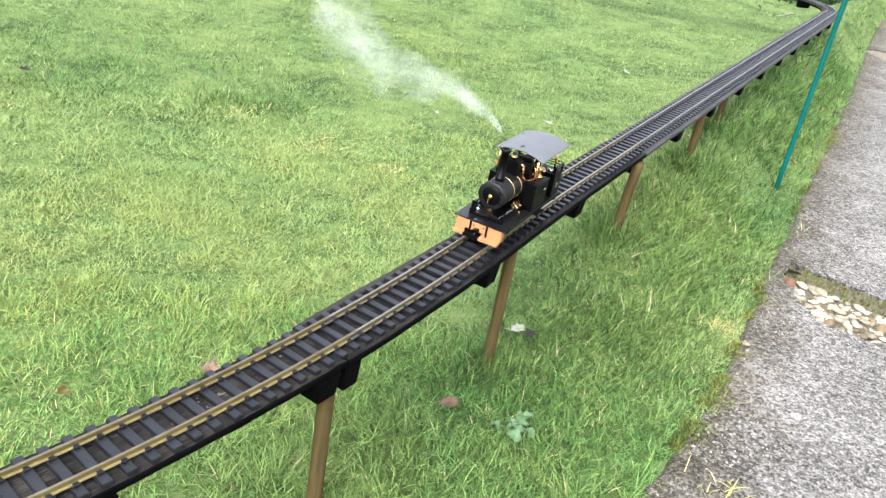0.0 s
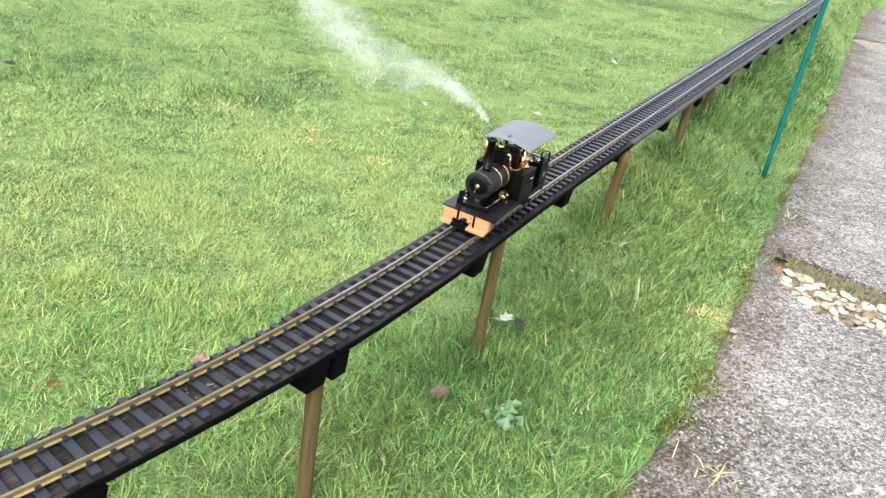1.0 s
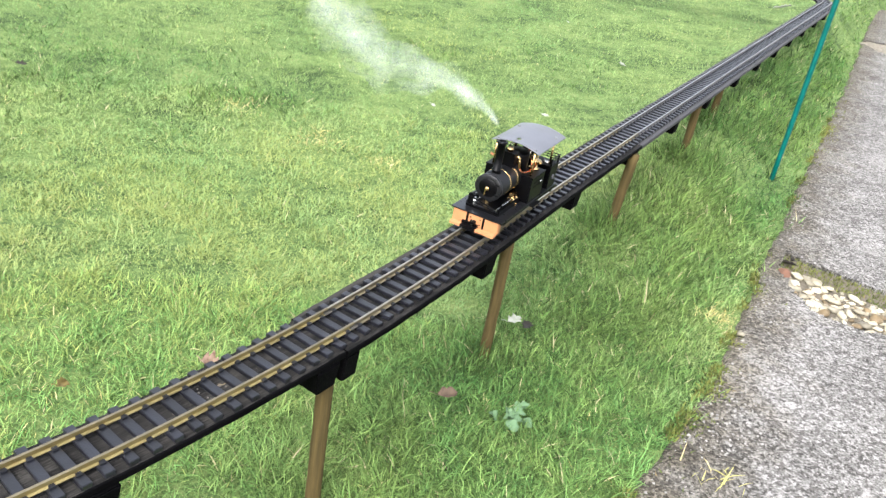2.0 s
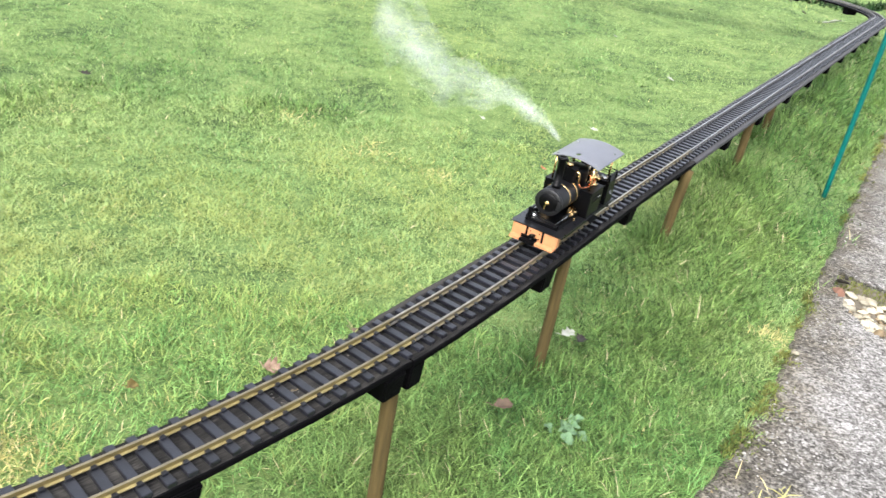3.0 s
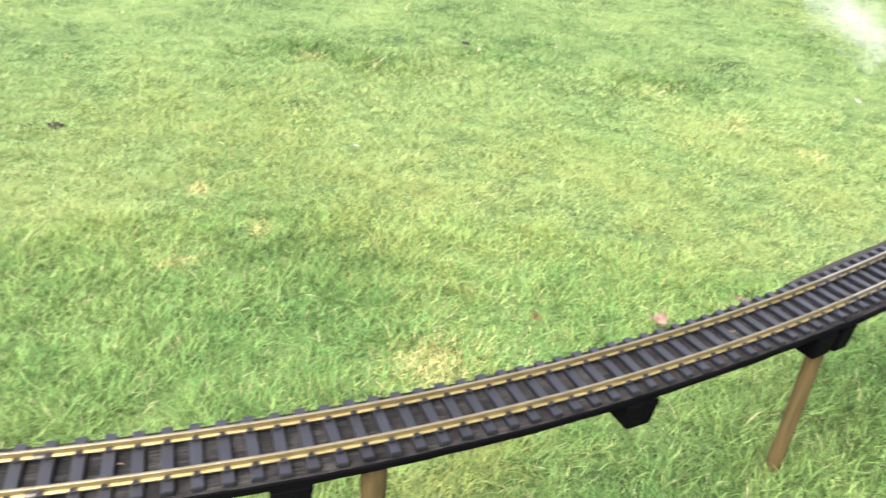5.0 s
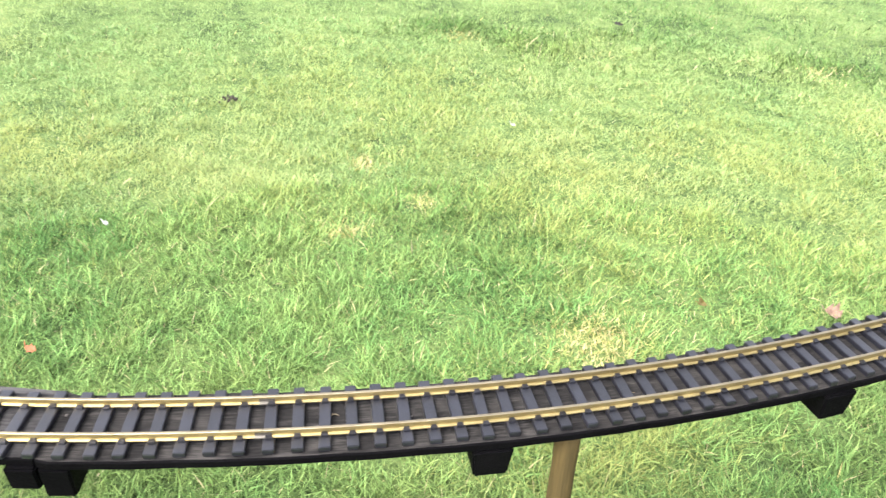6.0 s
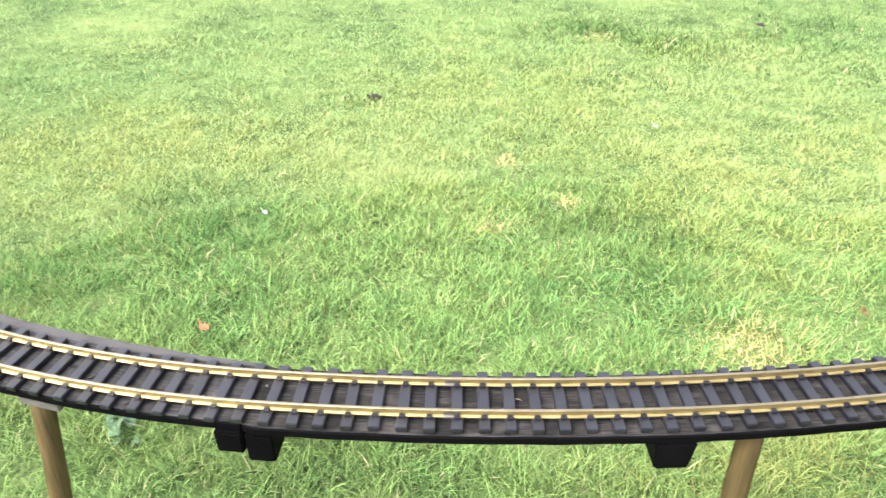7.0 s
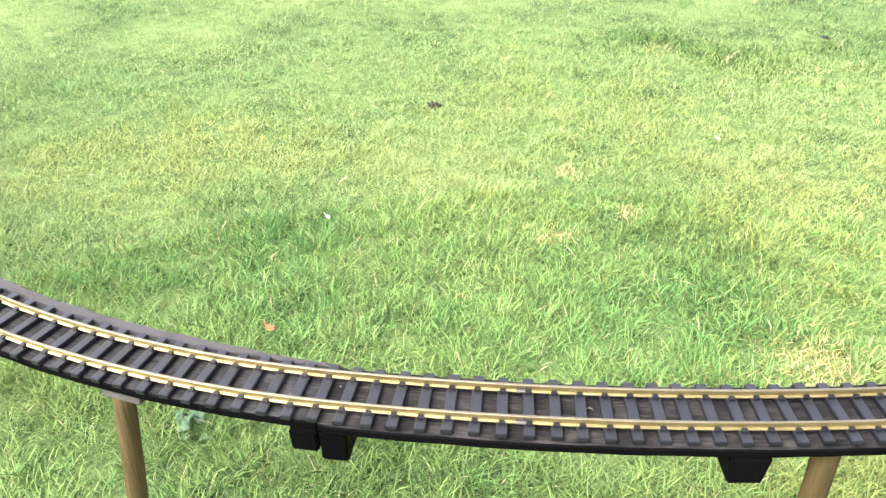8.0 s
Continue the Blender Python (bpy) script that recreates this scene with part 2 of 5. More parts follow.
def blade_material(name, green, yellow, straw, vary=0.4, patch=1.6, mixed=0.6, dead=0.05):
    """Grass: blades run from green to yellow by patches of the lawn and blade by blade, some are dead; light also shines through them."""
    m = bpy.data.materials.new(name)
    m.use_nodes = True
    n, l = m.node_tree.nodes, m.node_tree.links
    p = n["Principled BSDF"]
    p.inputs["Roughness"].default_value, p.inputs["Specular IOR Level"].default_value = 0.55, 0.09
    geo = n.new("ShaderNodeNewGeometry")

    def math_node(kind, a, b=0.5, c=0.5):
        node = n.new("ShaderNodeMath")
        node.operation = kind
        for socket, value in zip(node.inputs, (a, b, c)):
            if isinstance(value, (int, float)):
                socket.default_value = value
            else:
                l.new(value, socket)
        return node.outputs[0]

    def field(scale, detail):
        t = n.new("ShaderNodeTexNoise")
        t.inputs["Scale"].default_value, t.inputs["Detail"].default_value = scale, detail
        l.new(geo.outputs["Position"], t.inputs["Vector"])
        return t.outputs["Fac"]

    island = geo.outputs["Random Per Island"]
    other = math_node("FRACT", math_node("MULTIPLY", island, 917.31))
    third = math_node("FRACT", math_node("MULTIPLY", island, 311.77))
    area = math_node("ADD", math_node("MULTIPLY_ADD", field(patch, 4), 2.6, -0.80 - mixed / 2), math_node("MULTIPLY_ADD", field(patch * 9, 3), 1.1, -0.55))
    hue = n.new("ShaderNodeClamp")
    l.new(math_node("MULTIPLY_ADD", other, mixed, area), hue.inputs[0])
    mix = n.new("ShaderNodeMix")
    mix.data_type = "RGBA"
    mix.inputs[6].default_value, mix.inputs[7].default_value = (*green, 1), (*yellow, 1)
    l.new(hue.outputs[0], mix.inputs[0])
    tone = n.new("ShaderNodeHueSaturation")
    l.new(math_node("MULTIPLY_ADD", island, 2 * vary, 1 - vary), tone.inputs["Value"])
    l.new(mix.outputs[2], tone.inputs["Color"])
    gone = n.new("ShaderNodeMix")
    gone.data_type = "RGBA"
    gone.inputs[7].default_value = (*straw, 1)
    l.new(math_node("GREATER_THAN", third, 1 - dead), gone.inputs[0])
    l.new(tone.outputs[0], gone.inputs[6])
    l.new(gone.outputs[2], p.inputs["Base Color"])
    glow = n.new("ShaderNodeBsdfTranslucent")
    l.new(gone.outputs[2], glow.inputs["Color"])
    both_sides = n.new("ShaderNodeMixShader")
    both_sides.inputs[0].default_value = 0.20
    l.new(p.outputs[0], both_sides.inputs[1])
    l.new(glow.outputs[0], both_sides.inputs[2])
    l.new(both_sides.outputs[0], n["Material Output"].inputs["Surface"])
    return m


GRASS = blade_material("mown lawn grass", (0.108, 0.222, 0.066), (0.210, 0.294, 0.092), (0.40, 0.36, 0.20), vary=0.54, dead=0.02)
# the two lawn grasses again, with a pale misty sheen mixed into their colour
SHEEN_GRASS = blade_material("mown lawn grass with distant sheen", (0.158, 0.268, 0.100), (0.256, 0.322, 0.120), (0.38, 0.37, 0.22), vary=0.13, mixed=0.3, dead=0.012)
SHEEN_YELLOW = blade_material("yellowed lawn grass with distant sheen", (0.206, 0.282, 0.092), (0.280, 0.318, 0.106), (0.40, 0.38, 0.22), vary=0.13, mixed=0.3, dead=0.012)
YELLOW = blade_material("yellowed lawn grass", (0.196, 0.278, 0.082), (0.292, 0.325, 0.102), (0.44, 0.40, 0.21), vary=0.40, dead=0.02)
LUSH = blade_material("long green grass", (0.058, 0.128, 0.036), (0.136, 0.202, 0.058), (0.40, 0.36, 0.22), vary=0.72, dead=0.015)
IVY = blade_material("dark ivy leaves", (0.014, 0.034, 0.012), (0.040, 0.070, 0.024), (0.10, 0.09, 0.05), vary=0.5, dead=0.05)
DRY = blade_material("dry straw grass", (0.35, 0.335, 0.120), (0.49, 0.42, 0.185), (0.53, 0.45, 0.24), vary=0.3, dead=0.3)
MOSS = blade_material("olive moss", (0.075, 0.100, 0.024), (0.160, 0.165, 0.045), (0.20, 0.15, 0.08), vary=0.4)
GRAVEL = material("pale sandy gravel", (0.24, 0.21, 0.16), (0.07, 0.06, 0.045), 0.9, scale=60, spread=0.3, bump=1.0, bump_scale=120)
GRIT = material("damp gritty soil", (0.13, 0.11, 0.08), (0.06, 0.05, 0.035), 0.9, scale=70, bump=1.0, bump_scale=200)


def turf_material():
    """Moss and short shoots between the blades: fine dark and light grain, with broad yellower and bluer areas."""
    m = bpy.data.materials.new("mossy turf")
    m.use_nodes = True
    n, l = m.node_tree.nodes, m.node_tree.links
    p = n["Principled BSDF"]
    p.inputs["Roughness"].default_value, p.inputs["Specular IOR Level"].default_value = 0.9, 0.1
    geo = n.new("ShaderNodeNewGeometry")

    def grain(scale, detail):
        t = n.new("ShaderNodeTexNoise")
        t.inputs["Scale"].default_value, t.inputs["Detail"].default_value, t.inputs["Roughness"].default_value = scale, detail, 0.7
        l.new(geo.outputs["Position"], t.inputs["Vector"])
        return t.outputs["Fac"]

    fine, broad = grain(130, 4), grain(3.0, 5)
    add = n.new("ShaderNodeMath")
    add.operation = "MULTIPLY_ADD"
    add.inputs[1].default_value = 0.8
    l.new(broad, add.inputs[0])
    l.new(fine, add.inputs[2])
    middle = n.new("ShaderNodeMath")
    middle.operation = "MULTIPLY_ADD"
    middle.inputs[1].default_value = 0.6
    l.new(grain(22, 4), middle.inputs[0])
    l.new(add.outputs[0], middle.inputs[2])
    span = n.new("ShaderNodeMapRange")
    span.inputs[1].default_value, span.inputs[2].default_value = 0.93, 1.50
    l.new(middle.outputs[0], span.inputs[0])
    ramp = n.new("ShaderNodeValToRGB")
    e = ramp.color_ramp.elements
    e.new(0.5)
    e.new(0.5)
    for k, (at, c) in enumerate([(0.10, (0.022, 0.040, 0.014)), (0.40, (0.076, 0.122, 0.040)), (0.62, (0.130, 0.184, 0.062)), (0.92, (0.185, 0.220, 0.086))]):
        e[k].position, e[k].color = at, (*c, 1)
    l.new(span.outputs[0], ramp.inputs[0])
    l.new(ramp.outputs[0], p.inputs["Base Color"])
    b = n.new("ShaderNodeBump")
    b.inputs["Strength"].default_value, b.inputs["Distance"].default_value = 0.9, 0.006
    l.new(fine, b.inputs["Height"])
    l.new(b.outputs[0], p.inputs["Normal"])
    return m


EARTH = turf_material()


# ---- mesh helpers ----
def mesh_from(name, bm):
    me = bpy.data.meshes.new(name)
    bm.to_mesh(me)
    bm.free()
    return me


def part(name, bm, mat, parent, label="", smooth=False):
    """Links a bmesh as one mesh object under a thing or a part."""
    me = mesh_from(name, bm)
    me.materials.append(mat)
    if smooth:
        for f in me.polygons:
            f.use_smooth = True
    ob = new(name, me)
    ob.parent = parent
    if label:
        ob["label"] = label
    return ob


def box_bm(size, at=(0, 0, 0), bevel=0.0, bm=None, turn=None):
    """A box with bevelled edges, added to bm."""
    own = bmesh.new()
    bmesh.ops.create_cube(own, size=1)
    for v in own.verts:
        v.co = Vector((v.co.x * size[0], v.co.y * size[1], v.co.z * size[2]))
    if bevel:
        bmesh.ops.bevel(own, geom=own.edges[:], offset=bevel, segments=2, affect="EDGES")
    return merged(own, Matrix.Translation(at) @ (turn or Matrix()), bm)


def merged(own, m, bm):
    own.transform(m)
    if bm is None:
        return own
    me = mesh_from("join", own)
    bm.from_mesh(me)
    bpy.data.meshes.remove(me)
    return bm


def tube_bm(points, radius, sides=10, bm=None):
    """A round bar along points."""
    bm = bm or bmesh.new()
    pts = [Vector(p) for p in points]
    rings = []
    for i, p in enumerate(pts):
        d = (pts[min(i + 1, len(pts) - 1)] - pts[max(i - 1, 0)]).normalized()
        side = d.orthogonal().normalized() if i == 0 else (last - last.dot(d) * d).normalized()
        last = side
        up = d.cross(side)
        r = radius[i] if isinstance(radius, (list, tuple)) else radius
        rings.append([bm.verts.new(p + r * (math.cos(a) * side + math.sin(a) * up)) for a in [2 * math.pi * k / sides for k in range(sides)]])
    for a, b in zip(rings, rings[1:]):
        for k in range(sides):
            bm.faces.new((a[k], a[(k + 1) % sides], b[(k + 1) % sides], b[k]))
    bm.faces.new(rings[0][::-1])
    bm.faces.new(rings[-1])
    return bm


def lathe_bm(profile, at=(0, 0, 0), sides=28, axis="z", bm=None):
    """A turned body: profile of (radius, height)."""
    own = bmesh.new()
    rings = []
    for r, z in profile:
        rings.append([own.verts.new((max(r, 1e-5) * math.cos(2 * math.pi * k / sides), max(r, 1e-5) * math.sin(2 * math.pi * k / sides), z)) for k in range(sides)])
    for a, b in zip(rings, rings[1:]):
        for k in range(sides):
            own.faces.new((a[k], a[(k + 1) % sides], b[(k + 1) % sides], b[k]))
    own.faces.new(rings[0][::-1])
    own.faces.new(rings[-1])
    bmesh.ops.recalc_face_normals(own, faces=own.faces[:])
    turn = {"z": Matrix(), "x": Matrix.Rotation(math.pi / 2, 4, "Y"), "y": Matrix.Rotation(-math.pi / 2, 4, "X")}[axis]
    return merged(own, Matrix.Translation(at) @ turn, bm)


# ---- the line of the railway, by distance along it ----
RAIL_Z = 0.2976
KNOT_S = [-3.0, -0.1, 0.4, 0.8, 1.2, 1.6, 2.0, 2.4, 6.2, 7.15, 12.0]
KNOT_DEG = [-80.0, 6.9, 28.0, 35.7, 44.5, 51.2, 55.4, 54.0, 54.0, 178.0, 182.0]
DS = 0.005
LINE_S = np.arange(-3.0, 9.5, DS)
LINE_H = np.radians(np.interp(LINE_S, KNOT_S, KNOT_DEG))
ORIGIN = int(round(2.9 / DS))
LINE_X = np.concatenate([[0], np.cumsum(np.cos((LINE_H[1:] + LINE_H[:-1]) / 2))]) * DS
LINE_Y = np.concatenate([[0], np.cumsum(np.sin((LINE_H[1:] + LINE_H[:-1]) / 2))]) * DS
LINE_X += -1.353 - LINE_X[ORIGIN]
LINE_Y += 0.0151 - LINE_Y[ORIGIN]


def line(s, off=0.0, z=0.0):
    """A place on the line: s along it, off to its left, z above the rail heads; and its heading."""
    x, y, h = (float(np.interp(s, LINE_S, a)) for a in (LINE_X, LINE_Y, LINE_H))
    return Vector((x - off * math.sin(h), y + off * math.cos(h), RAIL_Z + z)), h


def sweep(profile, s0, s1, step, closed=True, bm=None):
    """A bar of constant section (off, z) along the line."""
    bm = bm or bmesh.new()
    count = max(2, int(round((s1 - s0) / step)) + 1)
    rings = [[bm.verts.new(line(s, o, z)[0]) for o, z in profile] for s in np.linspace(s0, s1, count)]
    k = len(profile)
    for a, b in zip(rings, rings[1:]):
        for i in range(k):
            bm.faces.new((a[i], a[(i + 1) % k], b[(i + 1) % k], b[i]))
    bm.faces.new(rings[0][::-1])
    bm.faces.new(rings[-1])
    bmesh.ops.recalc_face_normals(bm, faces=bm.faces[:])
    return bm


def on_line(s, off=0.0, z=0.0):
    p, h = line(s, off, z)
    return Matrix.Translation(p) @ Matrix.Rotation(h, 4, "Z")


# ---- trackbed boards with their cross battens ----
def batten_bm(long, wide, deep, taper):
    bm = bmesh.new()
    bmesh.ops.create_cube(bm, size=1)
    for v in bm.verts:
        low = v.co.z < 0
        v.co = Vector((v.co.x * long * (taper if low else 1), v.co.y * wide * (0.93 if low else 1), v.co.z * deep))
    bmesh.ops.bevel(bm, geom=bm.edges[:], offset=0.002, segments=2, affect="EDGES")
    return bm


BOARD_TOP = -0.0148
BOARD_LOW = -0.0255
JOINTS = [-2.0, 0.392, 1.56, 2.73, 3.9, 5.07, 6.24, 7.4, 9.0]
BATTENS = [-0.9, -0.35, 0.378, 0.409, 0.82, 1.215, 1.528, 1.574, 1.95, 2.345, 2.71, 3.065, 3.42, 3.81, 4.165, 4.52, 4.86, 5.22, 5.6, 5.95, 6.3, 6.65, 7.0]
PAIRED = {0.378: 0.030, 0.409: 0.040, 1.574: 0.042}
# the boards lie a little askew under the track: their edges, by distance along it
EDGE_S = [-2.0, 0.2, 0.39, 0.40, 0.85, 1.05, 1.3, 1.555, 1.562, 1.7, 2.0, 2.7, 9.0]
BACK = [0.062, 0.062, 0.052, 0.0455, 0.0450, 0.0450, 0.0450, 0.0455, 0.053, 0.058, 0.053, 0.052, 0.052]
FRONT = [-0.0405, -0.0405, -0.042, -0.0465, -0.0475, -0.0465, -0.0455, -0.0475, -0.051, -0.051, -0.052, -0.054, -0.056]


def plank_bm(s0, s1):
    """A board with a slightly worn edge and rounded arrises."""
    bm = bmesh.new()
    grain = bm.loops.layers.uv.new("grain")
    r, rings, runs = 0.0016, [], []
    for s in np.linspace(s0, s1, max(3, int((s1 - s0) / 0.012))):
        f = float(np.interp(s, EDGE_S, FRONT)) + 0.0010 * noise.noise((s * 22, 0, 0))
        b = float(np.interp(s, EDGE_S, BACK)) + 0.0022 * noise.noise((s * 17, 5, 0)) + 0.0008 * noise.noise((s * 60, 9, 0))
        sag = 0.0006 * noise.noise((s * 9, 2, 0))
        prof = [(f, BOARD_LOW + r), (f + r, BOARD_LOW), (b - r, BOARD_LOW), (b, BOARD_LOW + r), (b, BOARD_TOP - r + sag), (b - r, BOARD_TOP + sag), (f + r, BOARD_TOP + sag), (f, BOARD_TOP - r + sag)]
        rings.append([bm.verts.new(line(s, o, z)[0]) for o, z in prof])
        runs.append((s, [o for o, z in prof]))
    for a, b, (sa, oa), (sb, ob) in zip(rings, rings[1:], runs, runs[1:]):
        for k in range(8):
            face = bm.faces.new((a[k], a[(k + 1) % 8], b[(k + 1) % 8], b[k]))
            for loop, uv in zip(face.loops, ((sa, oa[k]), (sa, oa[(k + 1) % 8]), (sb, ob[(k + 1) % 8]), (sb, ob[k]))):
                loop[grain].uv = uv
            # far boards: top and front faces get the paler grey plastic
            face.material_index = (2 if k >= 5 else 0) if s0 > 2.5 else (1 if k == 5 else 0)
    bm.faces.new(rings[0][::-1])
    bm.faces.new(rings[-1])
    bmesh.ops.recalc_face_normals(bm, faces=bm.faces[:])
    return bm


for s0, s1 in zip(JOINTS, JOINTS[1:]):
    board = tagged(new("trackbed_board"), "black recycled-plastic board carrying the railway track on posts", "track board", "boards under the track")
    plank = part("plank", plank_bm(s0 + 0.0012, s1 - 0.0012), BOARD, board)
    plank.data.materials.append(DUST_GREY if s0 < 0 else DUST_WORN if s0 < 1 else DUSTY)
    plank.data.materials.append(PALER_BOARD)
    for s in BATTENS:
        if s0 < s < s1:
            deep = PAIRED.get(s, 0.0375)
            bm = batten_bm(0.0295 if s in PAIRED else 0.043, 0.086 if s > 0.5 else 0.080, deep, 0.98 if s in PAIRED else 0.82)
            bm.transform(on_line(s, -0.007, BOARD_LOW - deep / 2 + 0.0006))
            part("batten", bm, BOARD, board)

# ---- round timber posts ----
POSTS = [((-1.088, 0.047), (-1.102, 0.024), 0.0122), ((-0.439, 0.419), (-0.437, 0.419), 0.0136), ((0.024, 0.868), (0.025, 0.862), 0.0112),
         ((0.329, 1.266), (0.331, 1.266), 0.0108), ((0.717, 1.777), (0.703, 1.783), 0.0120), ((1.073, 2.292), (1.074, 2.291), 0.0120)]
for s in (-1.0, 3.70):
    p = line(s, -0.02)[0]
    POSTS.append(((p.x, p.y), (p.x, p.y), 0.012))
for top, foot, radius in POSTS:
    top, foot = Vector((*top, RAIL_Z + BOARD_LOW - 0.0005)), Vector((*foot, 0.0))
    foot = foot + (foot - top) * 0.3
    post = tagged(new("support_post"), "weathered round wooden post holding the track above the grass", "post", "posts under the track")
    pts = [foot.lerp(top, k / 12) + Vector((random.uniform(-1, 1), random.uniform(-1, 1), 0)) * (0.0003 if 0 < k < 12 else 0) for k in range(13)]
    part("shaft", tube_bm(pts, [radius * random.uniform(0.975, 1.025) for _ in pts], 16), POST, post, smooth=True)
    if top.x < -1.05:
        part("packing_block", box_bm((0.050, 0.030, 0.009), top + Vector((0.006, 0.004, -0.0050)), 0.001, turn=Matrix.Rotation(0.3, 4, "Z")), PACKING, post, "grey wedge under the board")

# ---- the track: two rails and its sleepers ----
track = tagged(new("model_railway_track"), "narrow-gauge model railway track with brass rails on black sleepers", "track")
RAIL_PROFILE = [(-0.0035, -0.0085), (0.0035, -0.0085), (0.0035, -0.0075), (0.0009, -0.0066), (0.0009, -0.0032), (0.0016, -0.0024), (0.0016, -0.0004),
                (0.0011, 0.0), (-0.0011, 0.0), (-0.0016, -0.0004), (-0.0016, -0.0024), (-0.0009, -0.0032), (-0.0009, -0.0066), (-0.0035, -0.0075)]
RAIL_ENDS = [-1.9, 0.60, 1.60, 2.77, 3.94, 8.8]
# brass near by, then more of the sky's reflection coloured in with distance
RAIL_TINTS = [(BRASS_RAIL, RAIL_HEAD), (BRASS_RAIL, RAIL_HEAD), (SKY_TINGED, SKY_TINGED_HEAD), (SKY_GREY_RAIL, SKY_GREY_HEAD), (SKY_GREY_RAIL, SKY_GREY_HEAD)]
for s0, s1, (web, head) in zip(RAIL_ENDS, RAIL_ENDS[1:], RAIL_TINTS):
    for side in (-1, 1):
        rail = part("rail", sweep([(side * 0.0233 + o, z) for o, z in RAIL_PROFILE], s0 + 0.0003, s1 - 0.0003, 0.02), web, track)
        rail.data.materials.append(head)
        for face in rail.data.polygons:
            if face.center.z > RAIL_Z - 0.0008:
                face.material_index = 1


def sleeper_mesh():
    bm = box_bm((0.0115, 0.086, 0.0063), (0, 0, -0.0117), 0.0008)
    for side in (-1, 1):
        for inner in (-1, 1):
            box_bm((0.0070, 0.0034, 0.0030), (0, side * 0.0233 + inner * 0.0049, -0.0072), 0.0004, bm)
            box_bm((0.0056, 0.0024, 0.0018), (0, side * 0.0233 + inner * 0.0030, -0.0062), 0, bm)
    return mesh_from("sleeper", bm)


SLEEPER_MESH = sleeper_mesh()
SLEEPER_MESH.materials.append(SLEEPER)
NUMBER = [-60, -21, 0, 12, 23, 30, 43, 300]
PLACE = [-1.176, 0.064, 0.632, 0.948, 1.229, 1.41, 1.736, 8.11]
for k in range(-38, 260):
    ob = new("sleeper", SLEEPER_MESH)
    ob.parent = track
    ob.matrix_basis = on_line(float(np.interp(k, NUMBER, PLACE)), random.uniform(-0.0008, 0.0008)) @ Matrix.Rotation(random.uniform(-0.02, 0.02), 4, "Z")

# joining plates on the rails
for at_s in (0.60, 1.60, 2.77, 3.94):
    for side in (-1, 1):
        joiner = sweep([(side * 0.0233 + o, z) for o, z in ((-0.0044, -0.0084), (0.0044, -0.0084), (0.0044, -0.0070), (0.0017, -0.0062), (0.0017, -0.0030), (-0.0017, -0.0030), (-0.0017, -0.0062), (-0.0044, -0.0070))], at_s - 0.008, at_s + 0.008, 0.008)
        part("rail_joiner", joiner, DULL, track, "small dull metal rail joiner")


# ---- grit, twigs and petals lying on the boards ----
def twig(s, off, long, turn, mat, label):
    thing = tagged(new("twig"), label, "twig", "twigs on the track")
    pts = [(long * (k / 5 - 0.5), 0.0012 * math.sin(k * 1.9 + s * 40), 0.0009 + 0.0006 * math.sin(k * 2.3)) for k in range(6)]
    part("stem", tube_bm(pts, [0.0009, 0.0008, 0.0008, 0.0007, 0.0006, 0.0004], 7), mat, thing)
    thing.matrix_world = on_line(s, off, BOARD_TOP) @ pose(0, 0, 0, 0, 0, turn)


DARK_TWIG = material("dark dead twig", (0.020, 0.014, 0.010), (0.008, 0.006, 0.005), 0.8, scale=120)
PALE_TWIG = material("pale dry stalk", (0.20, 0.16, 0.10), (0.11, 0.085, 0.05), 0.8, scale=120)
for at_s, off, long, turn, mat in ((0.215, -0.002, 0.013, 40, DARK_TWIG), (0.275, -0.030, 0.015, 15, DARK_TWIG), (0.055, 0.008, 0.010, 70, PALE_TWIG), (0.665, 0.006, 0.014, 4, PALE_TWIG), (0.98, -0.004, 0.011, 25, PALE_TWIG), (1.40, 0.004, 0.012, -20, PALE_TWIG)):
    twig(at_s, off, long, turn, mat, "dark dead twig on the track board" if mat is DARK_TWIG else "pale dry stalk on the track board")
grit = bmesh.new()
for k in range(70):
    at_s = random.uniform(-0.4, 2.2) if k % 3 else random.gauss(1.44, 0.05)
    own = bmesh.new()
    bmesh.ops.create_icosphere(own, subdivisions=1, radius=random.uniform(0.0006, 0.0019))
    for v in own.verts:
        v.co = Vector((v.co.x * random.uniform(0.8, 1.3), v.co.y * random.uniform(0.8, 1.3), v.co.z * 0.6))
    merged(own, on_line(at_s, random.uniform(-0.019, 0.019), BOARD_TOP + 0.0006), grit)
tagged(new("grit", mesh_from("grit", grit)), "pale grit scattered over the track boards", "grit", kind="stuff").data.materials.append(material("pale grit", (0.11, 0.10, 0.09), (0.05, 0.045, 0.04), 0.8, scale=200))

# ---- ground and concrete path ----
EDGE_Y = [-6.0, 0.0, 0.997, 1.088, 1.269, 1.47, 1.661, 1.973, 2.395, 2.921, 3.803, 5.078, 7.069, 60.0]
EDGE_X = [-4.6, -0.18, 0.591, 0.663, 0.809, 0.942, 1.068, 1.275, 1.554, 1.913, 2.50, 3.327, 4.639, 39.5]
HOLE = [(1.194, 1.777), (1.261, 1.873), (1.301, 1.82), (1.395, 1.752), (1.50, 1.66), (1.56, 1.52), (1.45, 1.42), (1.313, 1.485), (1.233, 1.517), (1.171, 1.566), (1.175, 1.695)]
HOLE_FAR = [(3.41, 5.23), (3.51, 5.323), (3.70, 5.29), (3.90, 5.1), (3.70, 4.85), (3.466, 4.93), (3.38, 4.96)]


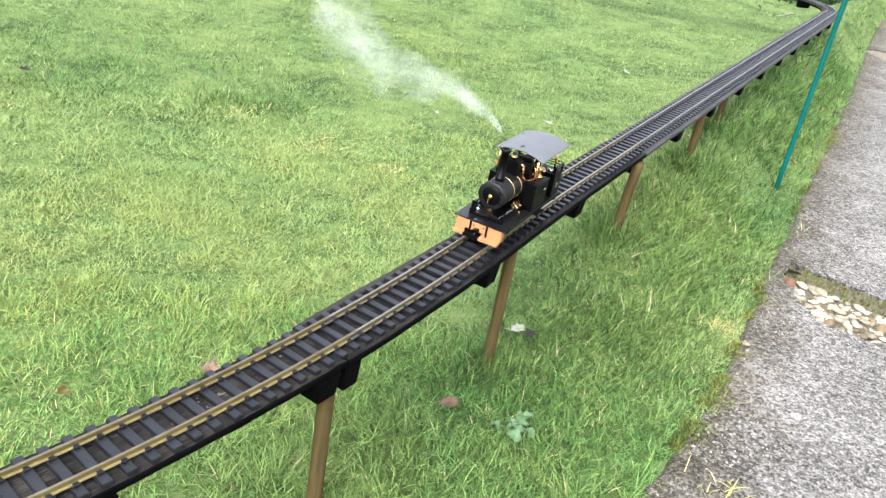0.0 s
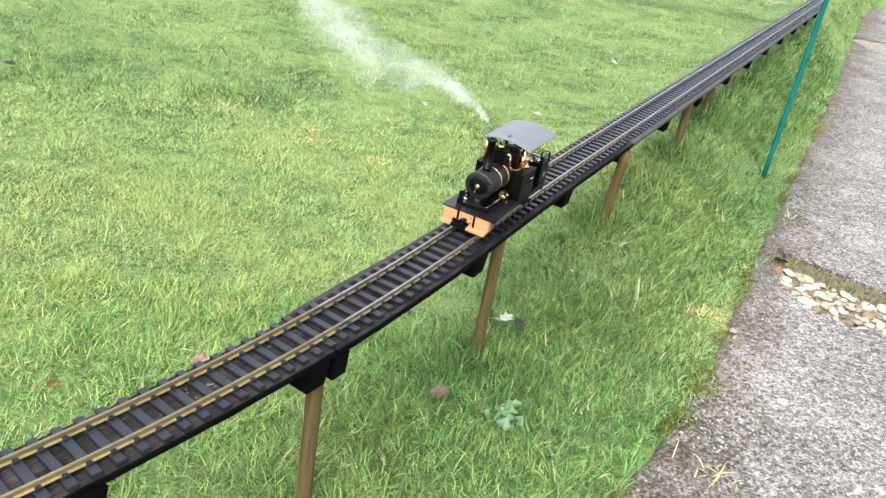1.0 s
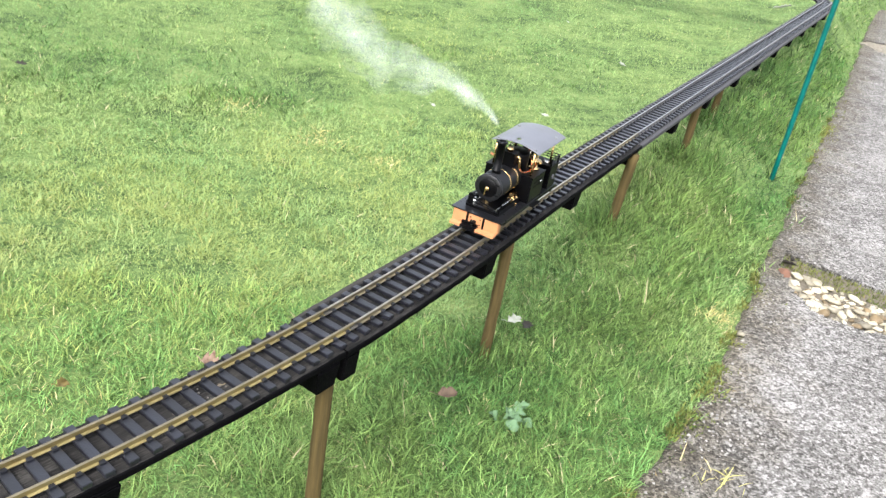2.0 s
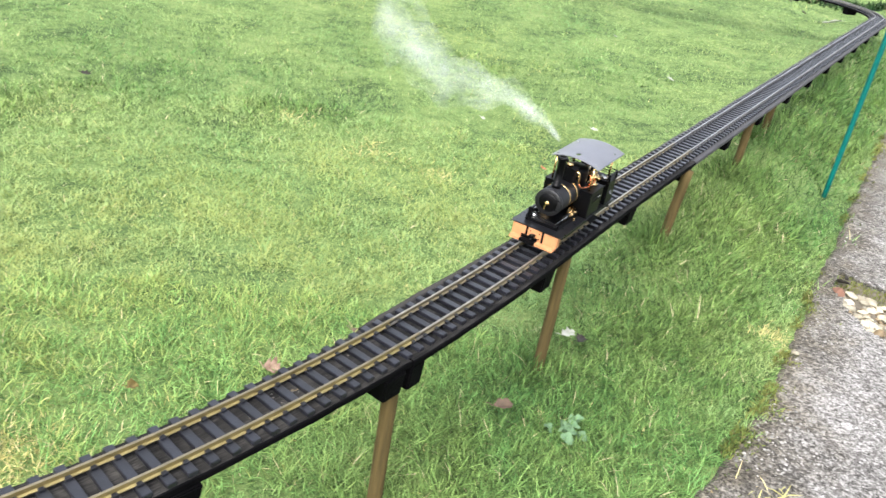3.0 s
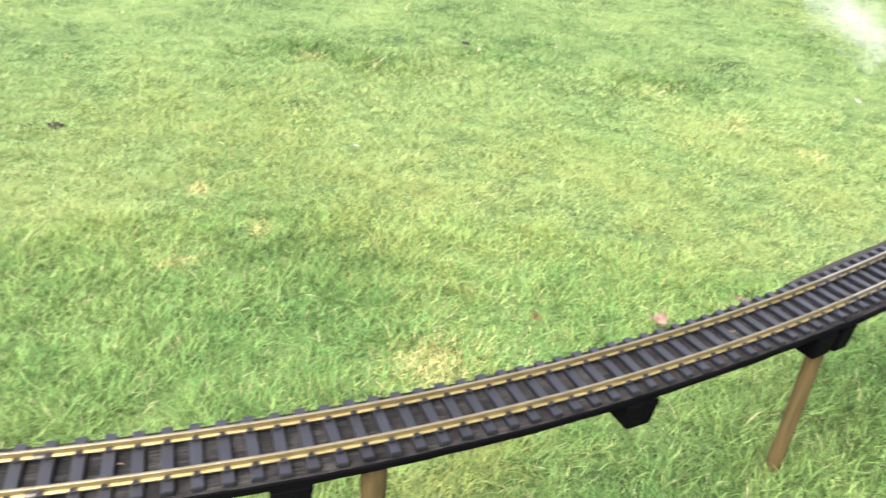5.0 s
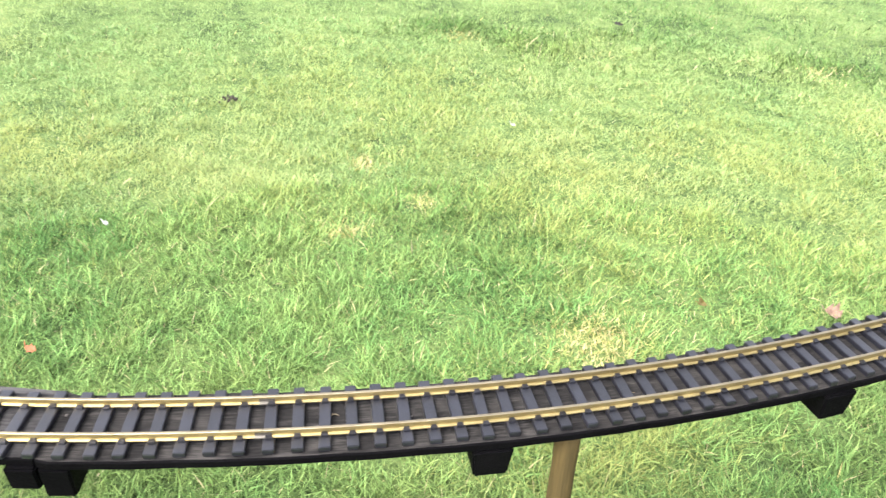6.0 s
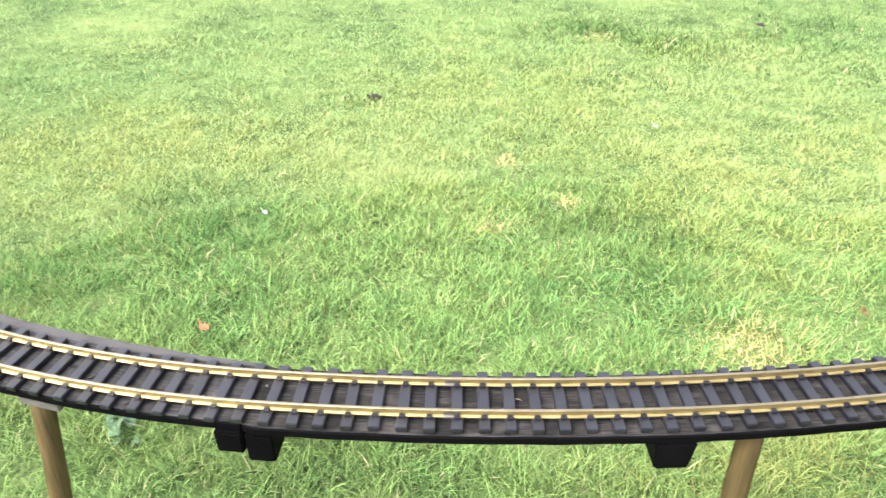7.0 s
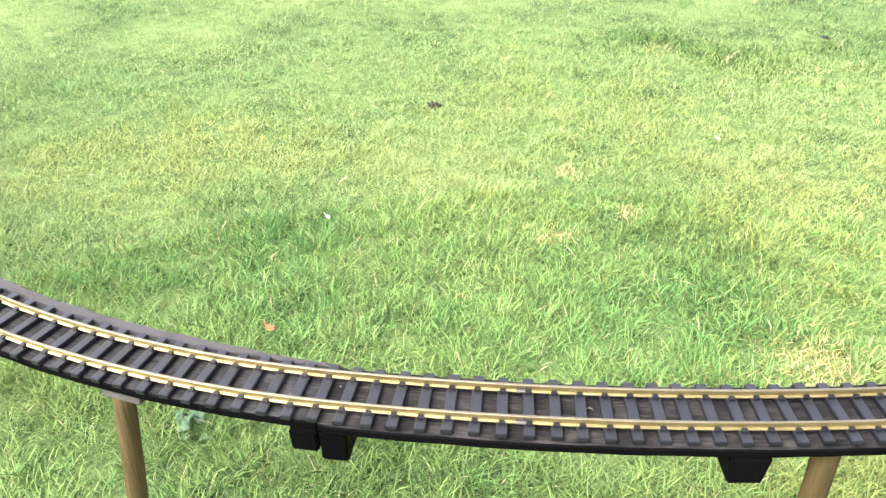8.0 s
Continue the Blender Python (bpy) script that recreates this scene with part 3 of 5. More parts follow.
def path_edge(y):
    return float(np.interp(y, EDGE_Y, EDGE_X)) + 0.02 * noise.noise((y * 6, 3.1, 0)) + 0.012 * noise.noise((y * 21, 8.1, 0))


def inside(x, y, poly):
    hit = False
    for (x0, y0), (x1, y1) in zip(poly, poly[1:] + poly[:1]):
        if (y0 > y) != (y1 > y) and x < (x1 - x0) * (y - y0) / (y1 - y0) + x0:
            hit = not hit
    return hit


def beside_line(x, y):
    """Distance along the far straight and off it towards the path."""
    along = x * 0.588 + y * 0.809
    run = (LINE_S > -1.0) & (LINE_S < 6.05)
    a = (LINE_X * 0.588 + LINE_Y * 0.809)[run]
    return np.interp(along, a, LINE_S[run]), (x * 0.809 - y * 0.588) - np.interp(along, a, (LINE_X * 0.809 - LINE_Y * 0.588)[run])


def bank(x, y):
    """The turf rises under the far half of the level track."""
    s, o = beside_line(np.asarray(x, float), np.asarray(y, float))
    return np.interp(s, [2.0, 2.35, 2.65, 3.3, 3.7, 4.5, 6.0], [0, 0.03, 0.075, 0.100, 0.135, 0.155, 0.16]) * np.exp(-((o - 0.02) / 0.26) ** 2) * np.clip((np.interp(s, [2.7, 3.5, 4.2, 6.0], [0.36, 0.31, 0.25, 0.16]) - o) / 0.14, 0, 1)


bm = bmesh.new()
gx = np.concatenate([[-150, -60, -20, -8, -3], np.arange(-1, 4.6, 0.06), [6, 12, 30, 70, 150]])
gy = np.concatenate([[-150, -60, -20, -6, -2, 0], np.arange(1, 8, 0.06), [9, 12, 20, 40, 80, 150]])
rows = [[bm.verts.new((x, y, float(bank(x, y)))) for x in gx] for y in gy]
for a, b in zip(rows, rows[1:]):
    for k in range(len(gx) - 1):
        bm.faces.new((a[k], a[k + 1], b[k + 1], b[k])).smooth = True
ground = tagged(new("ground", mesh_from("ground", bm)), "lawn ground of damp soil under mown grass", "ground", kind="structure")
ground.data.materials.append(EARTH)

bm = bmesh.new()
across = [(-0.004, -0.03), (0.0, 0.002), (0.012, 0.010)] + [(0.03 + 0.02 * k, 0.012) for k in range(4)] + [(0.10 + 0.008 * k, 0.012) for k in range(64)] + [(0.63 + 0.04 * k, 0.012) for k in range(12)] + [(1.15, 0.012), (3.5, 0.010)]
rows = []
for y in np.concatenate([np.arange(-6, 0.3, 0.3), np.arange(0.3, 1.4, 0.02), np.arange(1.4, 1.9, 0.007), np.arange(1.9, 5.5, 0.02), np.arange(5.5, 40, 0.5)]):
    x = path_edge(y)
    rows.append([bm.verts.new((x + dx, y, z + (0.003 * noise.noise(((x + dx) * 4, y * 4, 0)) if z > 0.005 else 0))) for dx, z in across])
for a, b in zip(rows, rows[1:]):
    for k in range(len(across) - 1):
        c = (a[k].co + b[k + 1].co) / 2
        jitter = 0.012 * noise.noise((c.x * 25, c.y * 25, 1))
        if not (inside(c.x + jitter, c.y + jitter, HOLE) or inside(c.x + jitter, c.y + jitter, HOLE_FAR)):
            bm.faces.new((a[k], a[k + 1], b[k + 1], b[k]))
rim = [e for e in bm.edges if len(e.link_faces) == 1 and (inside(*e.verts[0].co[:2], [(1.08, 1.3), (1.7, 1.3), (1.7, 1.98), (1.08, 1.98)]) or inside(*e.verts[0].co[:2], [(3.32, 4.7), (4.0, 4.7), (4.0, 5.5), (3.36, 5.5)])) and e.verts[0].co.z > 0.006 and e.verts[1].co.z > 0.006]
walls = bmesh.ops.extrude_edge_only(bm, edges=rim)
for v in walls["geom"]:
    if isinstance(v, bmesh.types.BMVert):
        v.co.z -= 0.03
bmesh.ops.delete(bm, geom=[v for v in bm.verts if not v.link_faces], context="VERTS")
path = tagged(new("path", mesh_from("path", bm)), "worn grey concrete path with a broken pebbly hollow", "path", kind="structure")
path.data.materials.append(CONCRETE)

# ---- green cane standing at the lawn's edge ----
cane = tagged(new("garden_cane"), "thin green plastic-coated garden cane stuck in the lawn", "garden cane")
a, b = Vector((1.4735, 2.429, -0.08)), Vector((1.455, 2.440, 1.3))
part("rod", tube_bm([a.lerp(b, k / 8) for k in range(9)], 0.0085, 12), STAKE, cane, smooth=True)


# ---- the steam locomotive: x runs back from the front beam, y to its left, z up from the rail heads ----
def fitted(name, bm, mat, parent, label="", smooth=False, rolling=False):
    """A part of the engine, brought to its true size; the wheels stay down on the rails."""
    for v in bm.verts:
        x, y, z = v.co
        if rolling:
            v.co = Vector((0.86 * x, 0.98 * y, 0.86 * z))
        else:
            v.co = Vector((0.86 * x, 0.80 * y + math.copysign(max(0.0, abs(y) - 0.03) * 0.527, y), 0.765 * z + 0.0075))
    return part(name, bm, mat, parent, label, smooth)


def locomotive():
    loco = tagged(new("steam_locomotive"), "black model steam locomotive with brass bands and orange front beam", "locomotive")
    # underframe and wheels
    fitted("frame", box_bm((0.262, 0.030, 0.024), (0.152, 0, 0.0255), 0.001), PAINT, loco)
    plate = fitted("running_plate", box_bm((0.287, 0.0958, 0.0026), (0.1556, 0, 0.0412), 0.0007), PLATE, loco)
    for y in (-0.0470, 0.0470):
        fitted("valance", box_bm((0.265, 0.0015, 0.006), (0.166, y, 0.0369), 0.0003), PAINT, plate)
    for x in (0.103, 0.19):
        axle = fitted("axle", tube_bm([(x, -0.02, 0.0135), (x, 0.02, 0.0135)], 0.0025, 12), STEEL, loco, rolling=True)
        for y in (-1, 1):
            prof = [(0.004, 0), (0.0125, 0.0), (0.0145, 0.0005), (0.0148, 0.0015), (0.0132, 0.002), (0.0130, 0.0055), (0.0115, 0.006), (0.0105, 0.0048), (0.0045, 0.0048), (0.0035, 0.0065)]
            bm = lathe_bm([(r, z if y > 0 else -z) for r, z in prof], (x, y * 0.0195, 0.0132), 30, "y")
            fitted("wheel", bm, PAINT, axle, smooth=True, rolling=True)
            box = fitted("axle_box", box_bm((0.012, 0.005, 0.013), (x, y * 0.0325, 0.020), 0.001), PAINT, loco)
            fitted("cap", lathe_bm([(0.0042, -0.001), (0.0042, 0.0015), (0.003, 0.0024), (0.0008, 0.0028)][:: 1], (x, y * 0.0352, 0.0185), 16, "y"), STEEL if y < 0 else BRASS, box)
    # front beam with straps, foot board and coupling
    beam = fitted("buffer_beam", box_bm((0.0135, 0.088, 0.0275), (0.0203, 0, 0.0260), 0.0008), ORANGE, loco, "orange painted front beam")
    for y in (-0.019, 0.019):
        fitted("strap", box_bm((0.0016, 0.0048, 0.030), (0.0129, y, 0.0245), 0.0004), PAINT, beam, "black iron strap")
        for z in (0.016, 0.0345):
            fitted("bolt", lathe_bm([(0.0016, 0), (0.0016, -0.0012), (0.0008, -0.0019)], (0.0122, y, z), 10, "x"), PAINT, beam)
    for y, z in ((-0.011, 0.032), (-0.011, 0.0195), (0.011, 0.032), (0.011, 0.0195)):
        fitted("bolt", lathe_bm([(0.0015, 0.001), (0.0015, -0.0008), (0.0007, -0.0014)], (0.0135, y, z), 10, "x"), PAINT, beam)
    foot = fitted("foot_board", box_bm((0.0165, 0.086, 0.0062), (0.0085, 0, 0.0100), 0.0006), ORANGE, loco)
    fitted("drag_plate", box_bm((0.0180, 0.036, 0.0078), (0.0082, 0.009, 0.0104), 0.0005), PAINT, foot, "black steel plate")
    fitted("coupling", box_bm((0.013, 0.012, 0.007), (0.0085, 0.003, 0.0240), 0.0012), PAINT, beam)
    fitted("coupling_plate", box_bm((0.004, 0.038, 0.010), (0.0110, 0.010, 0.0150), 0.0006), PAINT, beam, "black coupling plate")
    fitted("coupling_pin", tube_bm([(0.005, 0.003, 0.017), (0.005, 0.003, 0.031)], 0.0014, 10), STEEL, beam)
    rear = fitted("rear_beam", box_bm((0.006, 0.086, 0.022), (0.2965, 0, 0.0262), 0.0008), PAINT, loco)
    fitted("coupling", box_bm((0.014, 0.010, 0.006), (0.304, 0, 0.0215), 0.001), PAINT, rear)
    # open tray round the motion
    tray = fitted("front_tray", box_bm((0.003, 0.070, 0.009), (0.037, 0, 0.044), 0.0005), PAINT, loco)
    for y in (-0.0345, 0.0345):
        fitted("side_plate", box_bm((0.101, 0.0022, 0.0150), (0.0875, y, 0.0470), 0.0005), PAINT, tray)
        for x in (0.05, 0.062, 0.115, 0.127):
            fitted("rivet", lathe_bm([(0.0010, 0), (0.0010, 0.0004), (0.0005, 0.0009)], (x, y * 1.03, 0.052), 8, "y"), PAINT, tray)
    fitted("lamp_iron", box_bm((0.006, 0.007, 0.026), (0.041, 0.031, 0.060), 0.0012), PAINT, tray)
    fitted("stay", tube_bm([(0.038, 0.031, 0.066), (0.040, 0.010, 0.060), (0.042, -0.026, 0.052)], 0.0011, 8), PAINT, tray)
    fitted("stay", tube_bm([(0.037, 0.031, 0.056), (0.0375, -0.032, 0.0515)], 0.0010, 8), PAINT, tray)
    fitted("oil_pot", lathe_bm([(0.0055, 0), (0.0055, 0.014), (0.0040, 0.0165), (0.0018, 0.018), (0.0018, 0.021)], (0.0455, 0.0235, 0.043), 18), STEEL, tray)
    # cylinders, slide bars and rods inside the tray
    for y in (-1, 1):
        cyl = fitted("cylinder", lathe_bm([(0.006, 0), (0.0075, 0.0006), (0.0075, 0.003), (0.0065, 0.0034), (0.0065, 0.017), (0.0075, 0.0175), (0.0075, 0.020), (0.003, 0.0206)], (0.112, y * 0.027, 0.052), 20, "x"), BRASS, loco, "brass steam cylinder", smooth=True)
        fitted("steam_chest", box_bm((0.018, 0.010, 0.009), (0.122, y * 0.027, 0.0625), 0.001), BRASS, cyl)
        fitted("drain_cock", tube_bm([(0.116, y * 0.033, 0.050), (0.116, y * 0.036, 0.045), (0.110, y * 0.037, 0.043)], 0.0012, 8), BRASS, cyl)
        fitted("piston_rod", tube_bm([(0.075, y * 0.027, 0.052), (0.113, y * 0.027, 0.052)], 0.0013, 8), STEEL, cyl)
        fitted("slide_bar", box_bm((0.036, 0.003, 0.0016), (0.092, y * 0.027, 0.0575), 0.0002), STEEL, cyl)
        fitted("connecting_rod", box_bm((0.042, 0.002, 0.004), (0.066, y * 0.0275, 0.0495), 0.0005, turn=Matrix.Rotation(0.08, 4, "Y")), STEEL, cyl)
        guard = fitted("motion_bracket", box_bm((0.030, 0.0018, 0.0022), (0.070, y * 0.0325, 0.067), 0.0003), PAINT, loco)
        for x in (0.057, 0.084):
            fitted("bracket_leg", box_bm((0.002, 0.0018, 0.012), (x, y * 0.0325, 0.0605), 0.0003), PAINT, guard)
        fitted("valve_rod", tube_bm([(0.056, y * 0.0325, 0.0615), (0.086, y * 0.0325, 0.0605), (0.106, y * 0.031, 0.0600)], 0.0011, 8), STEEL, guard)
    # boiler, smokebox, chimney
    boiler = fitted("boiler", lathe_bm([(0.0288, 0), (0.0303, 0.001), (0.0303, 0.098), (0.0288, 0.099)], (0.049, 0, 0.0952), 48, "x"), BOILER, loco, smooth=True)
    rim = fitted("smokebox_rim", lathe_bm([(0.021, -0.0002), (0.0298, 0.0), (0.0311, 0.0012), (0.0311, 0.0065), (0.0303, 0.0075)], (0.0445, 0, 0.0952), 48, "x"), BOILER, boiler, smooth=True)
    door = fitted("smokebox_door", lathe_bm([(0.0005, -0.0042), (0.010, -0.0036), (0.018, -0.0018), (0.0225, 0.0), (0.0235, 0.002)], (0.0448, 0, 0.0952), 40, "x"), PAINT, boiler, smooth=True)
    fitted("door_dart", lathe_bm([(0.0048, 0), (0.0048, -0.0018), (0.0030, -0.0026), (0.0030, -0.005), (0.0012, -0.0056)], (0.041, 0, 0.0952), 18, "x"), BRASS, door, "polished brass door handle")
    fitted("dart_handle", tube_bm([(0.0368, 0, 0.0952), (0.0362, 0.0015, 0.0885), (0.0360, 0.002, 0.0815)], [0.0016, 0.0014, 0.0018], 8), BRASS, door)
    for z, y in ((0.108, -0.021), (0.084, -0.021)):
        fitted("hinge_strap", box_bm((0.0015, 0.011, 0.0022), (0.0436, y, z), 0.0003), PAINT, door)
    for k in range(10):
        a = 2 * math.pi * k / 10 + 0.2
        fitted("rivet", lathe_bm([(0.0011, 0), (0.0011, -0.0004), (0.0005, -0.0009)], (0.0446, 0.0273 * math.cos(a), 0.0952 + 0.0273 * math.sin(a)), 8, "x"), PAINT, rim)
    for x in (0.0895, 0.1235):
        fitted("boiler_band", lathe_bm([(0.0301, 0), (0.0307, 0.0001), (0.0307, 0.0047), (0.0301, 0.0048)], (x, 0, 0.0952), 48, "x"), BRASS, boiler, "polished brass boiler band", smooth=True)
    fitted("chimney", lathe_bm([(0.0145, -0.003), (0.0135, 0.0), (0.0118, 0.0018), (0.0103, 0.005), (0.0100, 0.011), (0.0108, 0.0115), (0.0108, 0.0128), (0.0086, 0.0135), (0.0084, 0.072), (0.0098, 0.0725), (0.0114, 0.0745), (0.0116, 0.0765), (0.0102, 0.0785), (0.0074, 0.0790), (0.0072, 0.060), (0.0005, 0.0595)], (0.0700, 0, 0.1190), 32), PAINT, boiler, smooth=True)
    # lubricator box on the boiler
    tank = fitted("oil_box", box_bm((0.0205, 0.030, 0.034), (0.1265, 0, 0.1395), 0.0008), PAINT, loco)
    fitted("lid", box_bm((0.0235, 0.033, 0.0016), (0.1265, 0, 0.1570), 0.0004), PAINT, tank)
    fitted("filler_cap", lathe_bm([(0.0062, 0), (0.0062, 0.003), (0.0074, 0.0032), (0.0074, 0.0068), (0.006, 0.0078), (0.0005, 0.0080)], (0.1265, 0.002, 0.1578), 24), BRASS, tank, "bright brass filler cap", smooth=True)
    fitted("side_box", box_bm((0.012, 0.010, 0.026), (0.1245, 0.0205, 0.1385), 0.0008), PAINT, tank)
    fitted("elbow_valve", tube_bm([(0.126, -0.014, 0.150), (0.126, -0.0205, 0.150), (0.1265, -0.0225, 0.148), (0.127, -0.0235, 0.138), (0.127, -0.027, 0.124)], [0.0026, 0.003, 0.0032, 0.0024, 0.0022], 12), BRASS, tank, "polished brass elbow valve", smooth=True)
    fitted("valve_nut", lathe_bm([(0.0034, 0), (0.0036, 0.0006), (0.0036, 0.0034), (0.0030, 0.004)], (0.1268, -0.0232, 0.1385), 8), BRASS, tank)
    fitted("feed_pipe", tube_bm([(0.127, -0.0275, 0.124), (0.130, -0.0300, 0.1165), (0.140, -0.0335, 0.1135), (0.165, -0.0375, 0.1135), (0.186, -0.036, 0.118), (0.192, -0.033, 0.121)], 0.0013, 10), COPPER, loco, "copper feed pipe", smooth=True)
    # upright firebox under the roof
    fire = fitted("firebox", lathe_bm([(0.0262, 0), (0.0262, 0.101), (0.025, 0.1055), (0.019, 0.1085), (0.0005, 0.1095)], (0.169, 0, 0.040), 44), PAINT, loco, smooth=True)
    fitted("firebox_ring", lathe_bm([(0.0261, 0), (0.0268, 0.0003), (0.0268, 0.0028), (0.0261, 0.003)], (0.169, 0, 0.134), 44), PAINT, fire, smooth=True)
    # side tanks with ribs and rivets
    for y in (-1, 1):
        tank = fitted("side_tank", box_bm((0.069, 0.0235, 0.066), (0.1745, y * 0.0345, 0.0728), 0.0009), PAINT, loco)
        fitted("capping", box_bm((0.071, 0.0018, 0.0022), (0.1745, y * 0.0462, 0.1052), 0.0004), PAINT, tank)
        for z in (0.0905, 0.0795):
            fitted("rib", box_bm((0.046, 0.0012, 0.0014), (0.1765, y * 0.0468, z), 0.0003), PAINT, tank)
        for x in (0.1865, 0.1925):
            fitted("plate_bolt", lathe_bm([(0.0017, 0), (0.0017, y * 0.0010), (0.0008, y * 0.0018)], (x, y * 0.0462, 0.085), 12, "y"), STEEL, tank, "small steel bolt")
        for z in (0.1015, 0.0445):
            for k in range(11):
                fitted("rivet", lathe_bm([(0.0008, 0), (0.0008, y * 0.0003), (0.0003, y * 0.0007)], (0.1435 + k * 0.0062, y * 0.0462, z), 6, "y"), PAINT, tank)
        fitted("step", box_bm((0.040, 0.0085, 0.0018), (0.172, y * 0.0490, 0.0335), 0.0004), PAINT, loco)
    # driver's fittings between tanks and bunker
    fitted("water_valve", lathe_bm([(0.0022, 0), (0.0022, -0.006), (0.0046, -0.0065), (0.0052, -0.009), (0.0046, -0.0115), (0.0022, -0.0122)], (0.2155, -0.0325, 0.0565), 18, "y"), STEEL, loco, "bright steel hand valve", smooth=True)
    fitted("valve_rod", tube_bm([(0.2115, -0.043, 0.043), (0.2115, -0.043, 0.100)], 0.0009, 8), STEEL, loco)
    for z in (0.078, 0.087, 0.096):
        fitted("union_nut", lathe_bm([(0.003, 0), (0.003, -0.005), (0.002, -0.006)], (0.2155, -0.033, z), 8, "y"), STEEL if z != 0.087 else COPPER, loco)
    pump = fitted("steam_pump", lathe_bm([(0.0085, 0), (0.0085, 0.0035), (0.0058, 0.004), (0.0058, 0.0175), (0.0068, 0.018), (0.0068, 0.021), (0.003, 0.022), (0.003, 0.029), (0.0048, 0.0295), (0.0048, 0.033), (0.001, 0.034)], (0.192, -0.0315, 0.1062), 24), BRASS, loco, "polished brass steam valve stand", smooth=True)
    fitted("lever", tube_bm([(0.178, -0.035, 0.137), (0.192, -0.033, 0.1385), (0.203, -0.030, 0.1365)], 0.0016, 8), BRASS, pump)
    fitted("branch_pipe", tube_bm([(0.196, -0.0315, 0.124), (0.208, -0.030, 0.1235), (0.220, -0.026, 0.1245), (0.223, -0.022, 0.132), (0.223, -0.018, 0.146)], 0.0021, 10), BRASS, pump, smooth=True)
    fitted("hose", tube_bm([(0.163, -0.034, 0.108), (0.161, -0.036, 0.122), (0.165, -0.034, 0.135), (0.171, -0.028, 0.144)], 0.0014, 10), COPPER, loco, "copper bent pipe", smooth=True)
    for x, y, z in ((0.206, -0.024, 0.148), (0.198, -0.015, 0.155), (0.213, -0.010, 0.150)):
        fitted("regulator_valve", lathe_bm([(0.0035, 0), (0.0045, 0.001), (0.0045, 0.0035), (0.002, 0.005), (0.002, 0.010), (0.004, 0.0105), (0.004, 0.012)], (x, y, z - 0.03), 14), BRASS, loco, smooth=True)
        fitted("valve_spindle", tube_bm([(x, y, z - 0.02), (x + 0.006, y - 0.006, z - 0.004)], 0.0012, 8), STEEL, loco)
    gauge = fitted("pressure_gauge", lathe_bm([(0.0078, 0), (0.0082, 0.0006), (0.0082, 0.0040), (0.0070, 0.0044), (0.0068, 0.0036), (0.0005, 0.0036)], (0.2135, -0.008, 0.1475), 24, "x"), BRASS, loco, smooth=True)
    fitted("gauge_stem", tube_bm([(0.2135, -0.008, 0.141), (0.207, -0.006, 0.132), (0.198, -0.004, 0.130)], 0.0013, 8), COPPER, gauge, smooth=True)
    fitted("drain_elbow", tube_bm([(0.224, -0.030, 0.117), (0.2165, -0.0345, 0.1155), (0.209, -0.0345, 0.1145)], [0.0034, 0.003, 0.0036], 10), BRASS, loco, smooth=True)
    # bunker with number disc, filler and railing
    bunker = fitted("bunker", box_bm((0.0425, 0.092, 0.0615), (0.2655, 0, 0.0703), 0.0009), PAINT, loco)
    for y in (-1, 1):
        disc = fitted("number_disc", lathe_bm([(0.0062, 0), (0.0062, y * 0.0006), (0.0056, y * 0.0008), (0.0054, y * 0.0003), (0.0005, y * 0.0003)], (0.2665, y * 0.0461, 0.0690), 24, "y"), SKY_SHEEN_PAINT, bunker, "round plate with a small mark")
        fitted("mark", box_bm((0.0016, 0.0006, 0.0062), (0.2668, y * 0.0468, 0.0690), 0.0001), STEEL, disc)
        for k in range(6):
            fitted("rivet", lathe_bm([(0.0008, 0), (0.0008, y * 0.0003), (0.0003, y * 0.0007)], (0.248 + k * 0.0070, y * 0.0461, 0.0425), 6, "y"), PAINT, bunker)
    fitted("filler", lathe_bm([(0.0052, 0), (0.0052, 0.004), (0.0040, 0.0048), (0.0005, 0.005)], (0.2585, -0.034, 0.1007), 20), STEEL, bunker, "bright steel filler", smooth=True)
    fitted("spindle", tube_bm([(0.2475, -0.033, 0.1005), (0.2475, -0.033, 0.1125)], 0.0011, 8), STEEL, bunker)
    fitted("gas_tank", lathe_bm([(0.010, -0.001), (0.017, 0.0), (0.017, 0.022), (0.0155, 0.025), (0.004, 0.0265), (0.004, 0.031), (0.0005, 0.0312)], (0.2655, 0.012, 0.1007), 30), PAINT, bunker, smooth=True)
    rail_ends = [(0.2465, -0.0445), (0.2865, -0.0445), (0.2865, 0.0445), (0.2465, 0.0445)]
    rack = fitted("rack_rail", box_bm((0.0018, 0.091, 0.0022), (0.2868, 0, 0.1190), 0.0003), PAINT, bunker)
    for z in (0.1065, 0.1125):
        fitted("rack_rail", box_bm((0.0016, 0.089, 0.0018), (0.2865, 0, z), 0.0003), PAINT, rack)
    for y in (-0.0445, 0.0445):
        for z, size in ((0.1065, 0.0016), (0.1125, 0.0016), (0.1190, 0.0020)):
            fitted("rack_rail", box_bm((0.0405, size, size), (0.2665, y, z), 0.0003), PAINT, rack)
    for x, y in rail_ends:
        fitted("rack_post", box_bm((0.0024, 0.0024, 0.0195), (x, y, 0.1098), 0.0003), PAINT, rack)
    # curved roof on four brass pillars
    half_wide, sag, eave = 0.0460, 0.0090, 0.1315
    R = (half_wide ** 2 + sag ** 2) / (2 * sag)
    half = math.asin(half_wide / R)
    bm = bmesh.new()
    nu, nv = 46, 48
    grid = []
    for i in range(nu + 1):
        x = 0.1245 + 0.1275 * i / nu
